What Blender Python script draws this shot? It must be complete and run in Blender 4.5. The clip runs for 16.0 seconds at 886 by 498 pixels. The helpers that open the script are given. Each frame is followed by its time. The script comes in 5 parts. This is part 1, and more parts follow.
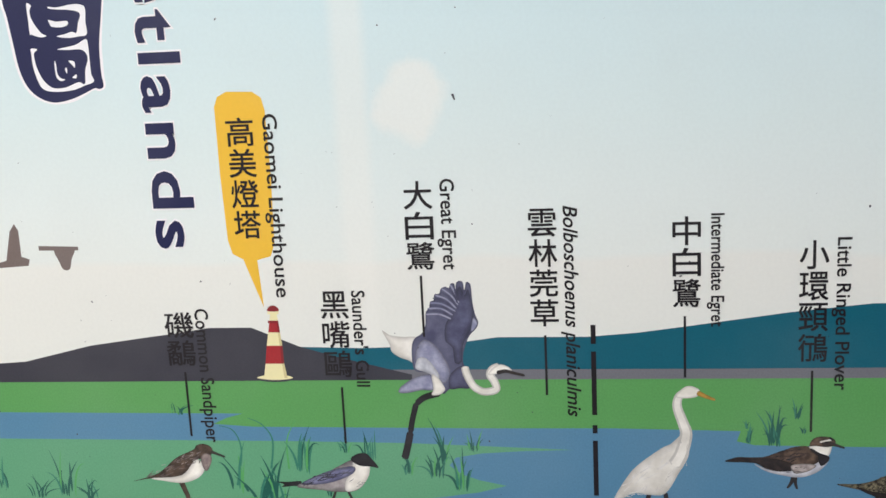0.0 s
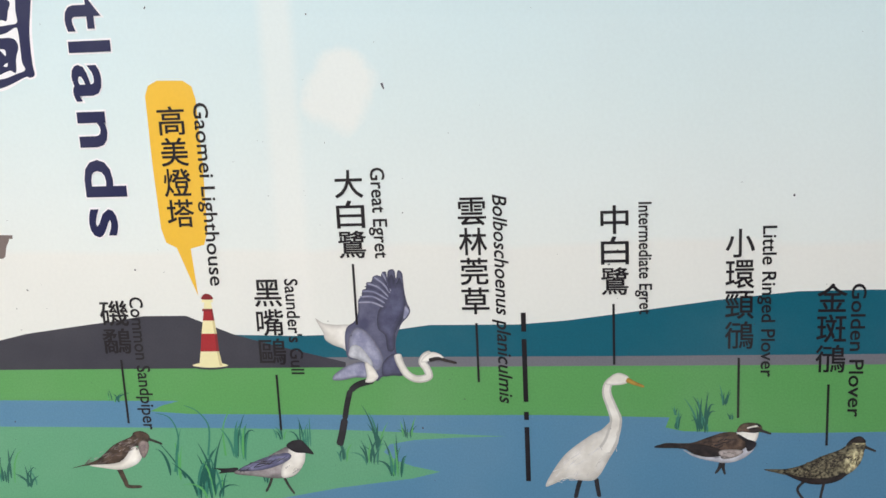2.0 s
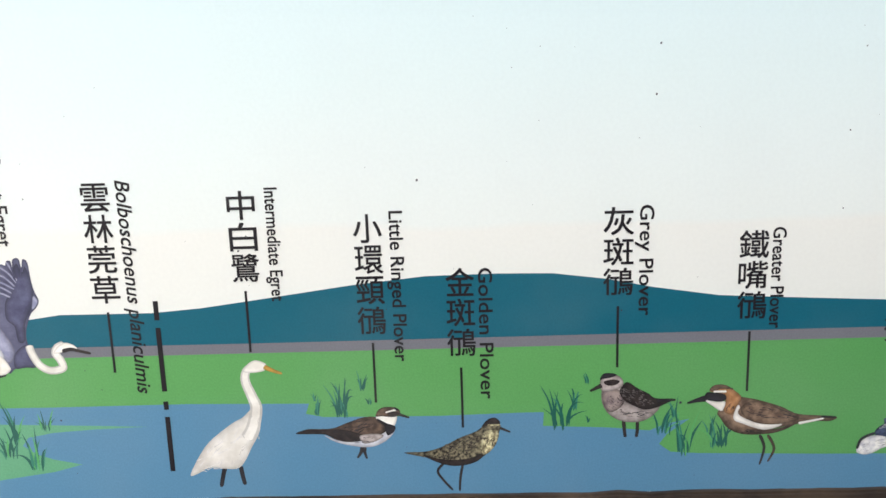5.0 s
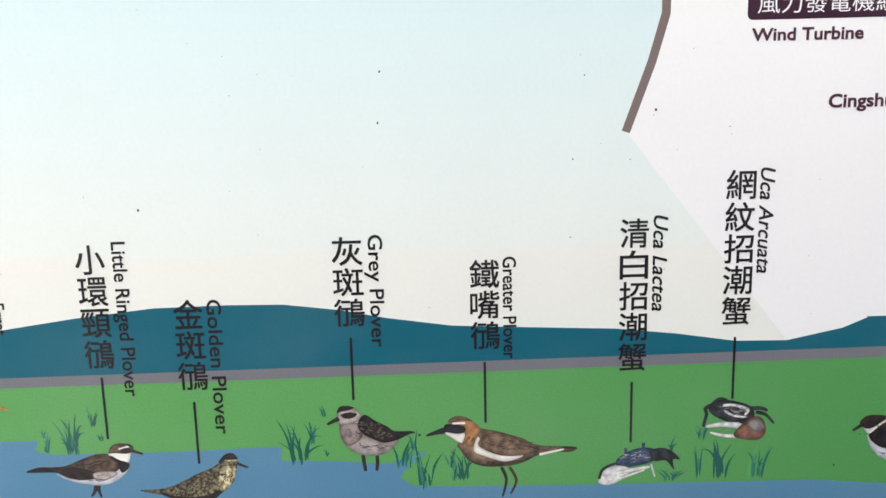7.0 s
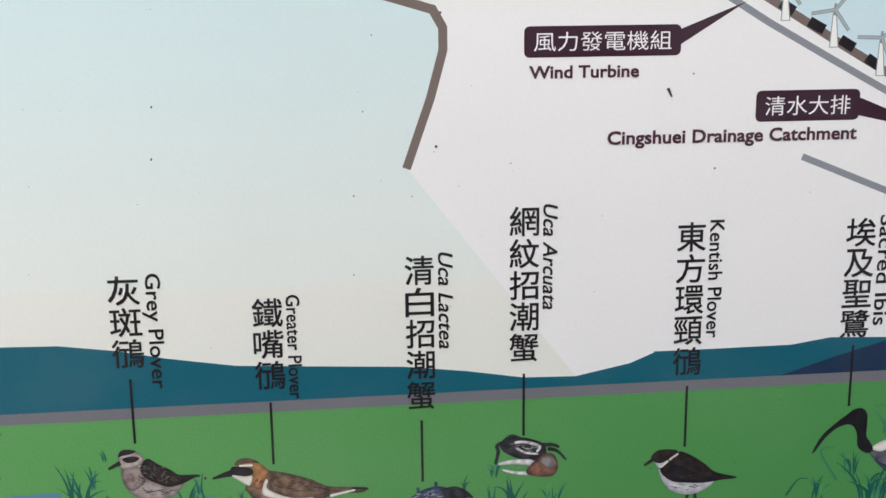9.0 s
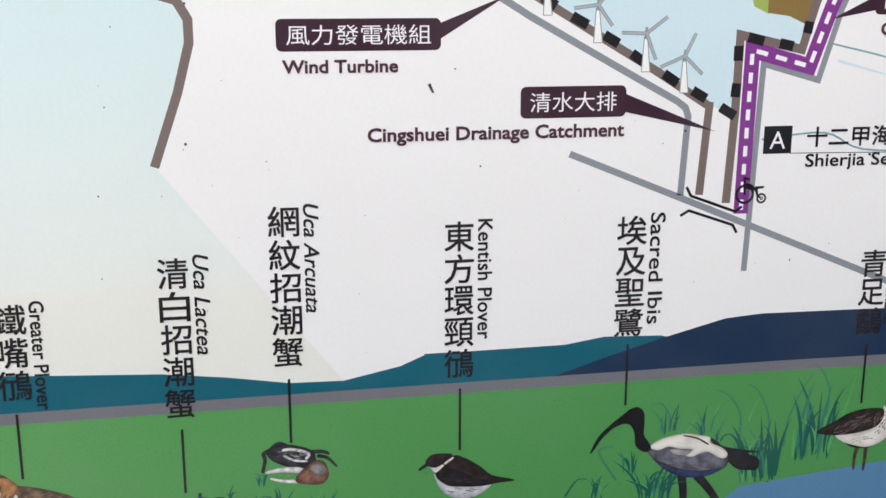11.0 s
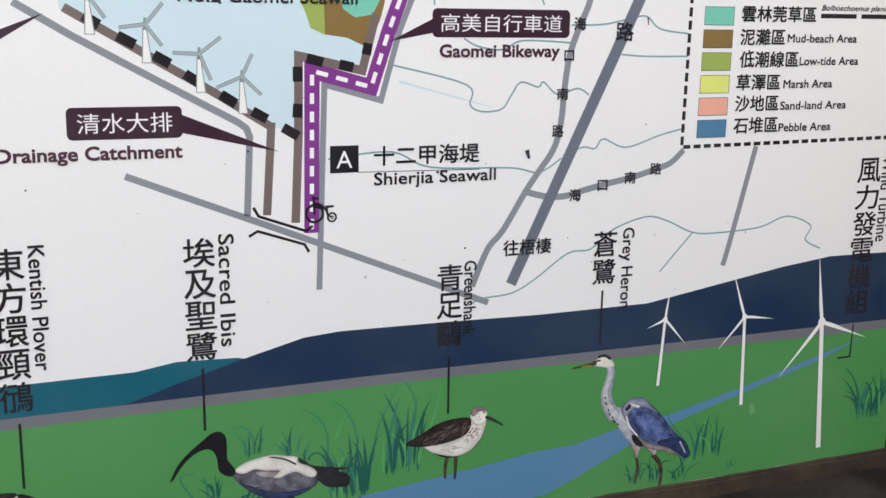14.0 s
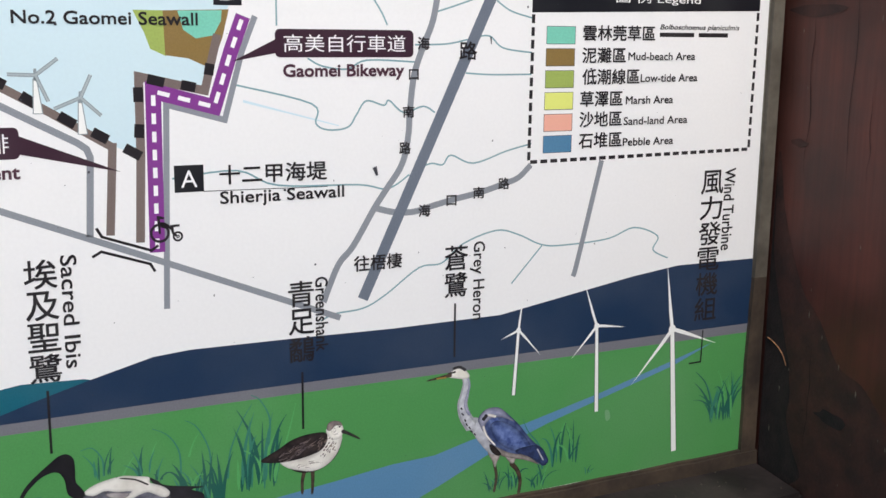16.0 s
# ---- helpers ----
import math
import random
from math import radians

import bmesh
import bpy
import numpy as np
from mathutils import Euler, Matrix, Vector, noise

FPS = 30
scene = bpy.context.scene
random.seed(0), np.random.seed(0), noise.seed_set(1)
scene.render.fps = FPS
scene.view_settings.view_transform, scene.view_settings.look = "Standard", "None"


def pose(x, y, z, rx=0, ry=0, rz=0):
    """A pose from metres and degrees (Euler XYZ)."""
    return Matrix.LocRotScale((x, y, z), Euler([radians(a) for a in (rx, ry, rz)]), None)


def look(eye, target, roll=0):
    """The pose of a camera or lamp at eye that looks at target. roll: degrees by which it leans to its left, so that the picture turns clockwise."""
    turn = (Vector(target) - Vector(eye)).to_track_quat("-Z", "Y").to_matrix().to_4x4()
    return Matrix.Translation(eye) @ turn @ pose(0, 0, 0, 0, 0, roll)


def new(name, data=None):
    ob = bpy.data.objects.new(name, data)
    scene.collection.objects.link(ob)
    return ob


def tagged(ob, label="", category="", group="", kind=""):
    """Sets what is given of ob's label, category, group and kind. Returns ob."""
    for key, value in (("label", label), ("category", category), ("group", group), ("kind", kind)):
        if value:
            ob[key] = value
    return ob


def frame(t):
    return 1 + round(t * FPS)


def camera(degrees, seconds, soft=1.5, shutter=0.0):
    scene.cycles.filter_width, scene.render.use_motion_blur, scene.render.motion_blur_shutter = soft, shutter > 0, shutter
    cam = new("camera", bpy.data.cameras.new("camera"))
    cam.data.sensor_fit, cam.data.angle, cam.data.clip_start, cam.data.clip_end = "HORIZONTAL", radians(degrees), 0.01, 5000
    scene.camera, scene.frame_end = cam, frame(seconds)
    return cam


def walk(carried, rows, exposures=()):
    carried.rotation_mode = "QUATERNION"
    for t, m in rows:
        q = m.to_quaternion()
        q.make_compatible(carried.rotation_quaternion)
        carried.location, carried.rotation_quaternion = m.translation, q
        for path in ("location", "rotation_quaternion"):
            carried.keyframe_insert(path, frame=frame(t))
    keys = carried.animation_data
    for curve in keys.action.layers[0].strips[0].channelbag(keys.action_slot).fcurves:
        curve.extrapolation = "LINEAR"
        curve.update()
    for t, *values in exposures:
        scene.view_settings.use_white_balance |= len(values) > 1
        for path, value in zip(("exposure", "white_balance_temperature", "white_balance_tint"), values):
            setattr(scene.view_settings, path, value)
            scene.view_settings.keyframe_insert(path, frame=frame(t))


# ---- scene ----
LENS = 44.19
cam = camera(LENS, 16.0, soft=1.5)
PATH = [
    (0, (0.1938, -1.0708, 1.6527), (-0.1054, 0.8644, 1.2455), -2.82),
    (0.5, (0.1993, -1.0710, 1.6571), (-0.1036, 0.8610, 1.2379), -2.81),
    (1, (0.2114, -1.0730, 1.6540), (-0.0957, 0.8584, 1.2356), -2.85),
    (1.5, (0.2342, -1.0706, 1.6563), (-0.0730, 0.8587, 1.2276), -2.92),
    (2, (0.2525, -1.0662, 1.6601), (-0.0268, 0.8636, 1.2151), -2.78),
    (2.5, (0.2773, -1.0623, 1.6618), (0.0367, 0.8693, 1.2025), -2.71),
    (3, (0.3216, -1.0527, 1.6614), (0.1072, 0.8784, 1.1875), -2.69),
    (3.5, (0.3623, -1.0485, 1.6552), (0.1909, 0.8863, 1.1784), -2.50),
    (4, (0.3986, -1.0375, 1.6772), (0.2797, 0.8875, 1.1479), -2.18),
    (6.5, (0.6648, -1.0060, 1.6638), (0.6522, 0.9276, 1.1531), -1.68),
    (7, (0.7051, -1.0034, 1.6635), (0.7419, 0.9382, 1.1851), -1.37),
    (7.5, (0.7381, -1.0032, 1.6622), (0.8327, 0.9447, 1.2189), -1.08),
    (8, (0.7726, -1.0017, 1.6656), (0.9085, 0.9469, 1.2361), -0.88),
    (10.5, (0.9388, -0.9804, 1.6713), (1.2105, 0.9480, 1.2159), -0.37),
    (11, (0.9810, -0.9768, 1.6729), (1.3179, 0.9403, 1.2136), -0.07),
    (11.5, (1.0273, -0.9836, 1.6730), (1.4379, 0.9206, 1.2198), 0.25),
    (12, (1.0691, -0.9922, 1.6766), (1.5561, 0.8940, 1.2240), 0.59),
    (12.5, (1.1017, -0.9996, 1.6763), (1.6565, 0.8694, 1.2305), 0.72),
    (13, (1.1284, -1.0046, 1.6725), (1.7484, 0.8469, 1.2393), 0.80),
    (13.5, (1.1545, -1.0114, 1.6718), (1.8289, 0.8226, 1.2458), 0.76),
    (14, (1.1782, -1.0213, 1.6758), (1.9024, 0.7938, 1.2506), 0.83),
    (14.5, (1.1938, -1.0303, 1.6746), (1.9743, 0.7643, 1.2621), 0.78),
    (15, (1.2104, -1.0447, 1.6760), (2.0362, 0.7324, 1.2757), 0.75),
    (15.5, (1.2240, -1.0566, 1.6784), (2.0859, 0.7045, 1.2836), 0.72),
    (16, (1.2315, -1.0677, 1.6752), (2.1025, 0.6908, 1.2890), 0.55),
]
LIGHTNESS = [(0.0, 0.43, 6520), (2.5, 0.52, 6545), (3.5, 0.57, 6560), (4.0, 0.69, 6570), (6.5, 1.07, 6620), (7.0, 0.94, 6630), (7.5, 0.8, 6640), (8.0, 0.59, 6650), (10.5, 0.83, 6606), (11.0, 0.85, 6597), (12.0, 0.76, 6580), (12.5, 0.7, 6580), (13.5, 0.77, 6580), (14.5, 0.88, 6580), (16.0, 0.95, 6580)]
walk(cam, [(t, look(eye, aim, roll)) for t, eye, aim, roll in PATH],
     exposures=[(t, stops, kelvin, 9) for t, stops, kelvin in LIGHTNESS])

# ---- light: bright overcast day ----
world = bpy.data.worlds.new("overcast_sky")
scene.world = world
world.use_nodes = True
wn = world.node_tree.nodes
sky = wn.new("ShaderNodeTexSky")
sky.sky_type, sky.sun_disc = "NISHITA", False
sky.sun_elevation, sky.sun_rotation = radians(44.6), radians(189)
sky.air_density, sky.dust_density = 1.2, 2.5
wn["Background"].inputs["Strength"].default_value = 0.13
world.node_tree.links.new(sky.outputs["Color"], wn["Background"].inputs["Color"])
sun = new("sun", bpy.data.lights.new("sun", "SUN"))
sun.data.energy, sun.data.angle, sun.data.color = 1.5, radians(25), (1.0, 0.985, 0.96)
sun.matrix_world = look((-0.35, -2.2, 2.2), (0, 0, 0))


# ---- materials ----
def rgb(text):
    """Linear colour of a hexadecimal one."""
    c = [int(text[i:i + 2], 16) / 255 for i in (0, 2, 4)]
    return [v / 12.92 if v < 0.04045 else ((v + 0.055) / 1.055) ** 2.4 for v in c]


def base_material(name):
    m = bpy.data.materials.new(name)
    m.use_nodes = True
    return m, m.node_tree.nodes, m.node_tree.links, m.node_tree.nodes["Principled BSDF"]


def noise_node(nodes, links, scale, detail=4.0, stretch=None):
    geo = nodes.new("ShaderNodeNewGeometry")
    tex = nodes.new("ShaderNodeTexNoise")
    tex.inputs["Scale"].default_value, tex.inputs["Detail"].default_value = scale, detail
    if stretch:
        mapping = nodes.new("ShaderNodeMapping")
        mapping.inputs["Scale"].default_value = stretch
        links.new(geo.outputs["Position"], mapping.inputs["Vector"])
        links.new(mapping.outputs["Vector"], tex.inputs["Vector"])
    else:
        links.new(geo.outputs["Position"], tex.inputs["Vector"])
    return tex.outputs["Fac"]


def ramp(nodes, links, fac, stops):
    r = nodes.new("ShaderNodeValToRGB")
    els = r.color_ramp.elements
    while len(els) < len(stops):
        els.new(0.5)
    for e, (p, c) in zip(els, stops):
        e.position, e.color = p, (*c, 1)
    links.new(fac, r.inputs["Fac"])
    return r.outputs["Color"]


def mix(nodes, links, kind, fac, a, b):
    n = nodes.new("ShaderNodeMix")
    n.data_type, n.blend_type = "RGBA", kind
    for key, v in ((0, fac), (6, a), (7, b)):
        if isinstance(v, (int, float)):
            n.inputs[key].default_value = v
        elif isinstance(v, (list, tuple)):
            n.inputs[key].default_value = (*v, 1)
        else:
            links.new(v, n.inputs[key])
    return n.outputs[2]


def bump(nodes, links, shader, height, strength, distance):
    b = nodes.new("ShaderNodeBump")
    b.inputs["Strength"].default_value, b.inputs["Distance"].default_value = strength, distance
    links.new(height, b.inputs["Height"])
    links.new(b.outputs["Normal"], shader.inputs["Normal"])


def print_finish(nodes, links, shader, colour, wear=0.10, grain=False):
    """Weathered laminate over printed ink: faint chalky fading, fine dust and a satin gloss."""
    patch_, fine = noise_node(nodes, links, 7.0), noise_node(nodes, links, 520.0 if grain else 260.0, 3.0)
    paled = mix(nodes, links, "MIX", ramp(nodes, links, patch_, [(0.45, (0, 0, 0)), (0.8, (wear,) * 3)]), colour, (0.66, 0.67, 0.65))
    shader.inputs["Specular IOR Level"].default_value = 0.45
    dusty = mix(nodes, links, "MULTIPLY", 1.0, paled, ramp(nodes, links, fine, [(0.3, (0.91,) * 3), (0.7, (1.05,) * 3)] if grain else [(0.3, (0.975,) * 3), (0.68, (1.0,) * 3)]))
    links.new(dusty, shader.inputs["Base Color"])
    links.new(ramp(nodes, links, noise_node(nodes, links, 18.0), [(0.3, (0.34,) * 3), (0.7, (0.5,) * 3)]), shader.inputs["Roughness"])
    bump(nodes, links, shader, noise_node(nodes, links, 420.0, 2.0), 0.06, 0.0006)


def ink_material(name, text, second=None, scale=90.0, wear=0.05):
    m, nodes, links, shader = base_material(name)
    if second:
        colour = ramp(nodes, links, noise_node(nodes, links, scale, 5.0), [(0.38, rgb(second)), (0.62, rgb(text))])
    else:
        rgb_node = nodes.new("ShaderNodeRGB")
        rgb_node.outputs[0].default_value = (*rgb(text), 1)
        colour = rgb_node.outputs[0]
    print_finish(nodes, links, shader, colour, wear, max(rgb(text)) < 0.6)
    return m


INKS = dict(
    land_white="F0EFF0", teal="125F72", slate="3C3B45", navy="1E3350", band_grey="73737B", water="5887A7", stream="5A88AE",
    meadow_pale="63A27C", yellow="F0BE3C", red="A6262C", cream="F0E6B4", cream_dark="D6C894", red_dark="86232A", taupe="786A66", sea="CDE3EC",
    olive="9FB25E", mud="8A7142", mint="7BCAB4", road_grey="8C9098", road_dark="6C7482", purple="83398F", white_ink="F4F2F4",
    stream_line="7FA5AC", ink="1F1A1F", plum="4C2B3B", plum_plate="3B2231", title_navy="1D204C", pale_scuff="74A377", grass="1E5B50", grass_mid="377C68", grass_light="57A35F",
    swatch_yellow="E0E67E", swatch_pink="EDAE9B", swatch_blue="4F80A4", legend_black="18181F", white_gloss="F2F2F0", turbine_grey="8B969C", turbine_face="A9B4B9")
MIXED = dict(
    feather_tan=("8C735F", "5C483B", 110), feather_taupe=("9C8D86", "75676A", 110), feather_mist=("B9AEAA", "948985", 110), feather_brown=("6B5648", "40322C", 120), feather_white=("F3EFE8", "DDD8CF", 60), feather_ash=("74747F", "4C4C58", 90), feather_lilac=("A6A6BC", "8688A4", 80), feather_grey=("ADA6A6", "857D80", 90),
    feather_black=("201D22", "2E2A31", 60), feather_violet=("7F809F", "5F6082", 60), feather_slate=("5B5C78", "44445E", 60),
    feather_pale=("CDCED4", "AFB0BA", 120), feather_dark=("3A302E", "231D1E", 140), feather_speckled=("9A9074", "26221E", 300),
    feather_cream=("DCD3A8", "6E644D", 260), feather_orange=("BF8C62", "96683F", 70),
    feather_blue=("6B7DB0", "3E5086", 110), feather_blue_dark=("2A3558", "3B4A78", 110), beak_dark=("2A2628", "3B3433", 100),
    beak_orange=("BE9244", "96743A", 100), beak_brown=("57463A", "3B302A", 150), shell_blue=("4A5878", "262C42", 160),
    shell_dark=("1D1D22", "3A3A42", 160), shell_red=("8E6455", "5F3F38", 130), shell_grey=("9A9696", "6E6A6C", 130),
    claw_white=("EDEBE6", "BDBDC4", 130))
MAT = {k: ink_material(k, v) for k, v in INKS.items()}


def bleached_material(name, paled, full_tone, x0, x1):
    """Printed ink that grades from a paler to a deeper colour along the panel."""
    m, nodes, links, shader = base_material(name)
    geo, sep, along = nodes.new("ShaderNodeNewGeometry"), nodes.new("ShaderNodeSeparateXYZ"), nodes.new("ShaderNodeMapRange")
    links.new(geo.outputs["Position"], sep.inputs["Vector"])
    links.new(sep.outputs["X"], along.inputs["Value"])
    along.inputs["From Min"].default_value, along.inputs["From Max"].default_value = x0, x1
    print_finish(nodes, links, shader, ramp(nodes, links, along.outputs["Result"], [(0.0, rgb(paled)), (1.0, rgb(full_tone))]), 0.05, True)
    return m


MAT["meadow"] = bleached_material("meadow", "5E9F5B", "509453", 0.6, 1.3)
MAT.update({k: ink_material(k, a, b, s, 0.05) for k, (a, b, s) in MIXED.items()})


def panel_material():
    """Printed sky: pale blue above, warm white below, with a bleached streak and an oval bleached stain."""
    m, nodes, links, shader = base_material("printed_sky")
    geo, sep = nodes.new("ShaderNodeNewGeometry"), nodes.new("ShaderNodeSeparateXYZ")
    links.new(geo.outputs["Position"], sep.inputs["Vector"])

    def maths(op, a, b):
        n = nodes.new("ShaderNodeMath")
        n.operation = op
        for i, v in enumerate((a, b)):
            if isinstance(v, (int, float)):
                n.inputs[i].default_value = v
            else:
                links.new(v, n.inputs[i])
        return n.outputs[0]

    def span(value, lo, hi):
        n = nodes.new("ShaderNodeMapRange")
        n.interpolation_type = "SMOOTHSTEP"
        n.inputs["From Min"].default_value, n.inputs["From Max"].default_value = lo, hi
        links.new(value, n.inputs["Value"])
        return n.outputs["Result"]

    height = maths("ADD", sep.outputs["Z"], maths("MULTIPLY", noise_node(nodes, links, 5.0), 0.03))
    colour = ramp(nodes, links, span(height, 1.30, 1.78), [(0.0, rgb("E8E9E3")), (0.175, rgb("EAEAE4")), (0.195, rgb("E7ECE8")), (0.34, rgb("E4ECEA")), (0.6, rgb("DCEAEA")), (1.0, rgb("CFE5EA"))])
    streak = maths("MULTIPLY", span(sep.outputs["X"], -0.083, -0.066), span(sep.outputs["X"], -0.034, -0.05))
    streak = maths("MULTIPLY", streak, 0.4)
    away = maths("ADD", maths("POWER", maths("MULTIPLY", maths("SUBTRACT", sep.outputs["X"], 0.0), 26.0), 2.0),
                 maths("POWER", maths("MULTIPLY", maths("SUBTRACT", sep.outputs["Z"], 1.578), 22.0), 2.0))
    wobble = maths("ADD", away, maths("MULTIPLY", noise_node(nodes, links, 26.0), 1.9))
    stain = maths("MULTIPLY", span(wobble, 2.2, 1.3), 0.6)
    bleached = mix(nodes, links, "MIX", maths("MAXIMUM", streak, stain), colour, rgb("F2F0EA"))
    print_finish(nodes, links, shader, bleached, 0.12)
    return m


def wood_material(name, light, dark, rough=0.55, along="Z"):
    m, nodes, links, shader = base_material(name)
    stretch = (1, 1, 0.05) if along == "Z" else (0.05, 1, 1)
    broad, grain = noise_node(nodes, links, 14.0, 5.0, stretch), noise_node(nodes, links, 130.0, 4.0, stretch)
    stain = noise_node(nodes, links, 9.0, 6.0)
    colour = ramp(nodes, links, broad, [(0.3, rgb(dark)), (0.7, rgb(light))])
    colour = mix(nodes, links, "MULTIPLY", 0.5, colour, ramp(nodes, links, grain, [(0.3, (0.6,) * 3), (0.6, (1.0,) * 3)]))
    colour = mix(nodes, links, "MULTIPLY", 0.7, colour, ramp(nodes, links, stain, [(0.36, (0.3,) * 3), (0.6, (1.0,) * 3)]))
    links.new(colour, shader.inputs["Base Color"])
    links.new(ramp(nodes, links, stain, [(0.3, (rough - 0.12,) * 3), (0.7, (rough + 0.15,) * 3)]), shader.inputs["Roughness"])
    bump(nodes, links, shader, grain, 0.35, 0.0012)
    return m


def dirty_material(name, light, dark, scale, rough=0.8):
    m, nodes, links, shader = base_material(name)
    colour = ramp(nodes, links, noise_node(nodes, links, scale, 7.0), [(0.33, rgb(dark)), (0.68, rgb(light))])
    colour = mix(nodes, links, "MULTIPLY", 0.6, colour, ramp(nodes, links, noise_node(nodes, links, scale * 9, 3.0), [(0.3, (0.6,) * 3), (0.65, (1.0,) * 3)]))
    links.new(colour, shader.inputs["Base Color"])
    shader.inputs["Roughness"].default_value = rough
    bump(nodes, links, shader, noise_node(nodes, links, scale * 5, 5.0), 0.5, 0.002)
    return m


SKY_PRINT = panel_material()
POST_WOOD = wood_material("red_stained_wood", "643026", "3E2019", 0.5)
BEAM_WOOD = wood_material("weathered_beam_wood", "66504A", "3A2B27", 0.7, "X")
BEAD = dirty_material("weathered_bead", "736C61", "463F36", 9.0)
BEAD_BROWN = dirty_material("muddy_bead", "524335", "2E241D", 14.0)
LEDGE = dirty_material("grimy_ledge", "3D3432", "1B1514", 16.0, 0.6)
GROUND = dirty_material("paving", "8E8D8A", "6C6B69", 3.0, 0.9)
SHADE_WALL = dirty_material("shade_wall_grey", "868583", "6A6967", 2.0, 0.9)
SHADE_SMEAR = dirty_material("shade_and_smear_brown", "43241D", "281612", 30.0, 0.7)
NEAR_BLACK = dirty_material("near_black_brown", "261B19", "120C0B", 60.0, 0.85)
CRACK = dirty_material("crack_dark", "1A1110", "0C0807", 40.0, 0.9)
TWIG = dirty_material("dry_tendril", "B5835A", "7D5236", 200.0, 0.7)
GRIT = dirty_material("grit", "857A6B", "332D29", 150.0, 0.9)


# ---- mesh helpers ----
def mesh_object(name, verts, faces, material, parent=None, label="", slots=None, index=None):
    me = bpy.data.meshes.new(name)
    me.from_pydata(verts, [], faces)
    for m in (slots or [material]):
        me.materials.append(m)
    if index:
        for poly, i in zip(me.polygons, index):
            poly.material_index = i
    me.update()
    ob = new(name, me)
    if parent:
        ob.parent = parent
    return tagged(ob, label) if label else ob


def part(name, bm, material, parent=None, label=""):
    me = bpy.data.meshes.new(name)
    bm.to_mesh(me)
    bm.free()
    me.materials.append(material)
    ob = new(name, me)
    if parent:
        ob.parent = parent
    return tagged(ob, label) if label else ob


def box(x0, x1, y0, y1, z0, z1, bevel=0.004, rough=0.0, cuts=0):
    """A bevelled box, with uneven faces where rough is set."""
    bm = bmesh.new()
    bmesh.ops.create_cube(bm, size=1)
    bmesh.ops.transform(bm, matrix=Matrix.Translation(((x0 + x1) / 2, (y0 + y1) / 2, (z0 + z1) / 2)) @ Matrix.Diagonal((x1 - x0, y1 - y0, z1 - z0, 1)), verts=bm.verts)
    bmesh.ops.bevel(bm, geom=bm.edges[:], offset=bevel, segments=2, affect="EDGES")
    if cuts:
        longest = max(e.calc_length() for e in bm.edges)
        bmesh.ops.subdivide_edges(bm, edges=[e for e in bm.edges if e.calc_length() > longest * 0.5], cuts=cuts, use_grid_fill=True)
        for v in bm.verts:
            v.co += Vector((noise.noise(v.co * 23), noise.noise(v.co * 23 + Vector((7, 0, 0))), noise.noise(v.co * 23 + Vector((0, 9, 0))))) * rough
    return bm


LAYER = 0.000012


def curve_points(pts, closed, steps=5):
    """Catmull-Rom curve through the points."""
    n, res = len(pts), []
    for i in range(n if closed else n - 1):
        p = [Vector(pts[(i + k) % n] if closed else pts[min(max(i + k, 0), n - 1)]) for k in (-1, 0, 1, 2)]
        for s in range(steps):
            u = s / steps
            res.append(0.5 * (2 * p[1] + (p[2] - p[0]) * u + (2 * p[0] - 5 * p[1] + 4 * p[2] - p[3]) * u ** 2 + (3 * p[1] - p[0] - 3 * p[2] + p[3]) * u ** 3))
    if not closed:
        res.append(Vector(pts[-1]))
    return [(v[0], v[1]) for v in res]


def ribbon(pts, w0, w1):
    """Verts and quads of a flat band along the points, mitred at corners, in centimetres."""
    v = [Vector(p) for p in pts]
    verts, faces = [], []
    for i, p in enumerate(v):
        a = (v[i] - v[i - 1]).normalized() if i else (v[1] - v[0]).normalized()
        b = (v[i + 1] - v[i]).normalized() if i < len(v) - 1 else a
        t = (a + b).normalized() if (a + b).length > 1e-6 else a
        side = Vector((-t[1], t[0])) / max(0.5, t.dot(a))
        w = (w0 + (w1 - w0) * i / (len(v) - 1)) / 2
        verts += [p + side * w, p - side * w]
        if i:
            faces.append((2 * i - 2, 2 * i - 1, 2 * i + 1, 2 * i))
    return [(q[0], q[1]) for q in verts], faces


def lay(pts, layer):
    return [(x / 100, -layer * LAYER, z / 100) for x, z in pts]


LAID = [0]


def lift(layer):
    """Keeps prints of one layer that cross each other a hair apart."""
    LAID[0] += 1
    return layer + 0.2 * (LAID[0] % 5)


def fill(name, ink, pts, layer, smooth=False, label=""):
    pts = curve_points(pts, True) if smooth else pts
    return mesh_object(name, lay(pts, lift(layer)), [tuple(range(len(pts)))], MAT[ink], panel, label)


def stroke(name, ink, pts, w0, w1, layer, smooth=True):
    pts = curve_points(pts, False) if smooth and len(pts) > 2 else pts
    verts, faces = ribbon(pts, w0, w1)
    return mesh_object(name, lay(verts, lift(layer)), faces, MAT[ink], panel)


def dashes(name, ink, pts, width, dash, gap, layer):
    """Dashes along a bent line, each a piece of its own."""
    for p, q in zip(pts[:-1], pts[1:]):
        p, q = Vector(p), Vector(q)
        n = max(1, round((q - p).length / (dash + gap)))
        step = (q - p) / n
        for i in range(n):
            a = p + step * (i + 0.5 - 0.5 * dash / (dash + gap))
            b = p + step * (i + 0.5 + 0.5 * dash / (dash + gap))
            stroke(name, ink, [(a[0], a[1]), (b[0], b[1])], width, width, layer)


def ring(name, centre, radius, width, layer):
    pts = [(centre[0] + radius * math.cos(a * math.tau / 20), centre[1] + radius * math.sin(a * math.tau / 20)) for a in range(21)]
    return stroke(name, "ink", pts, width, width, layer, smooth=False)


FONT_CACHE = {}


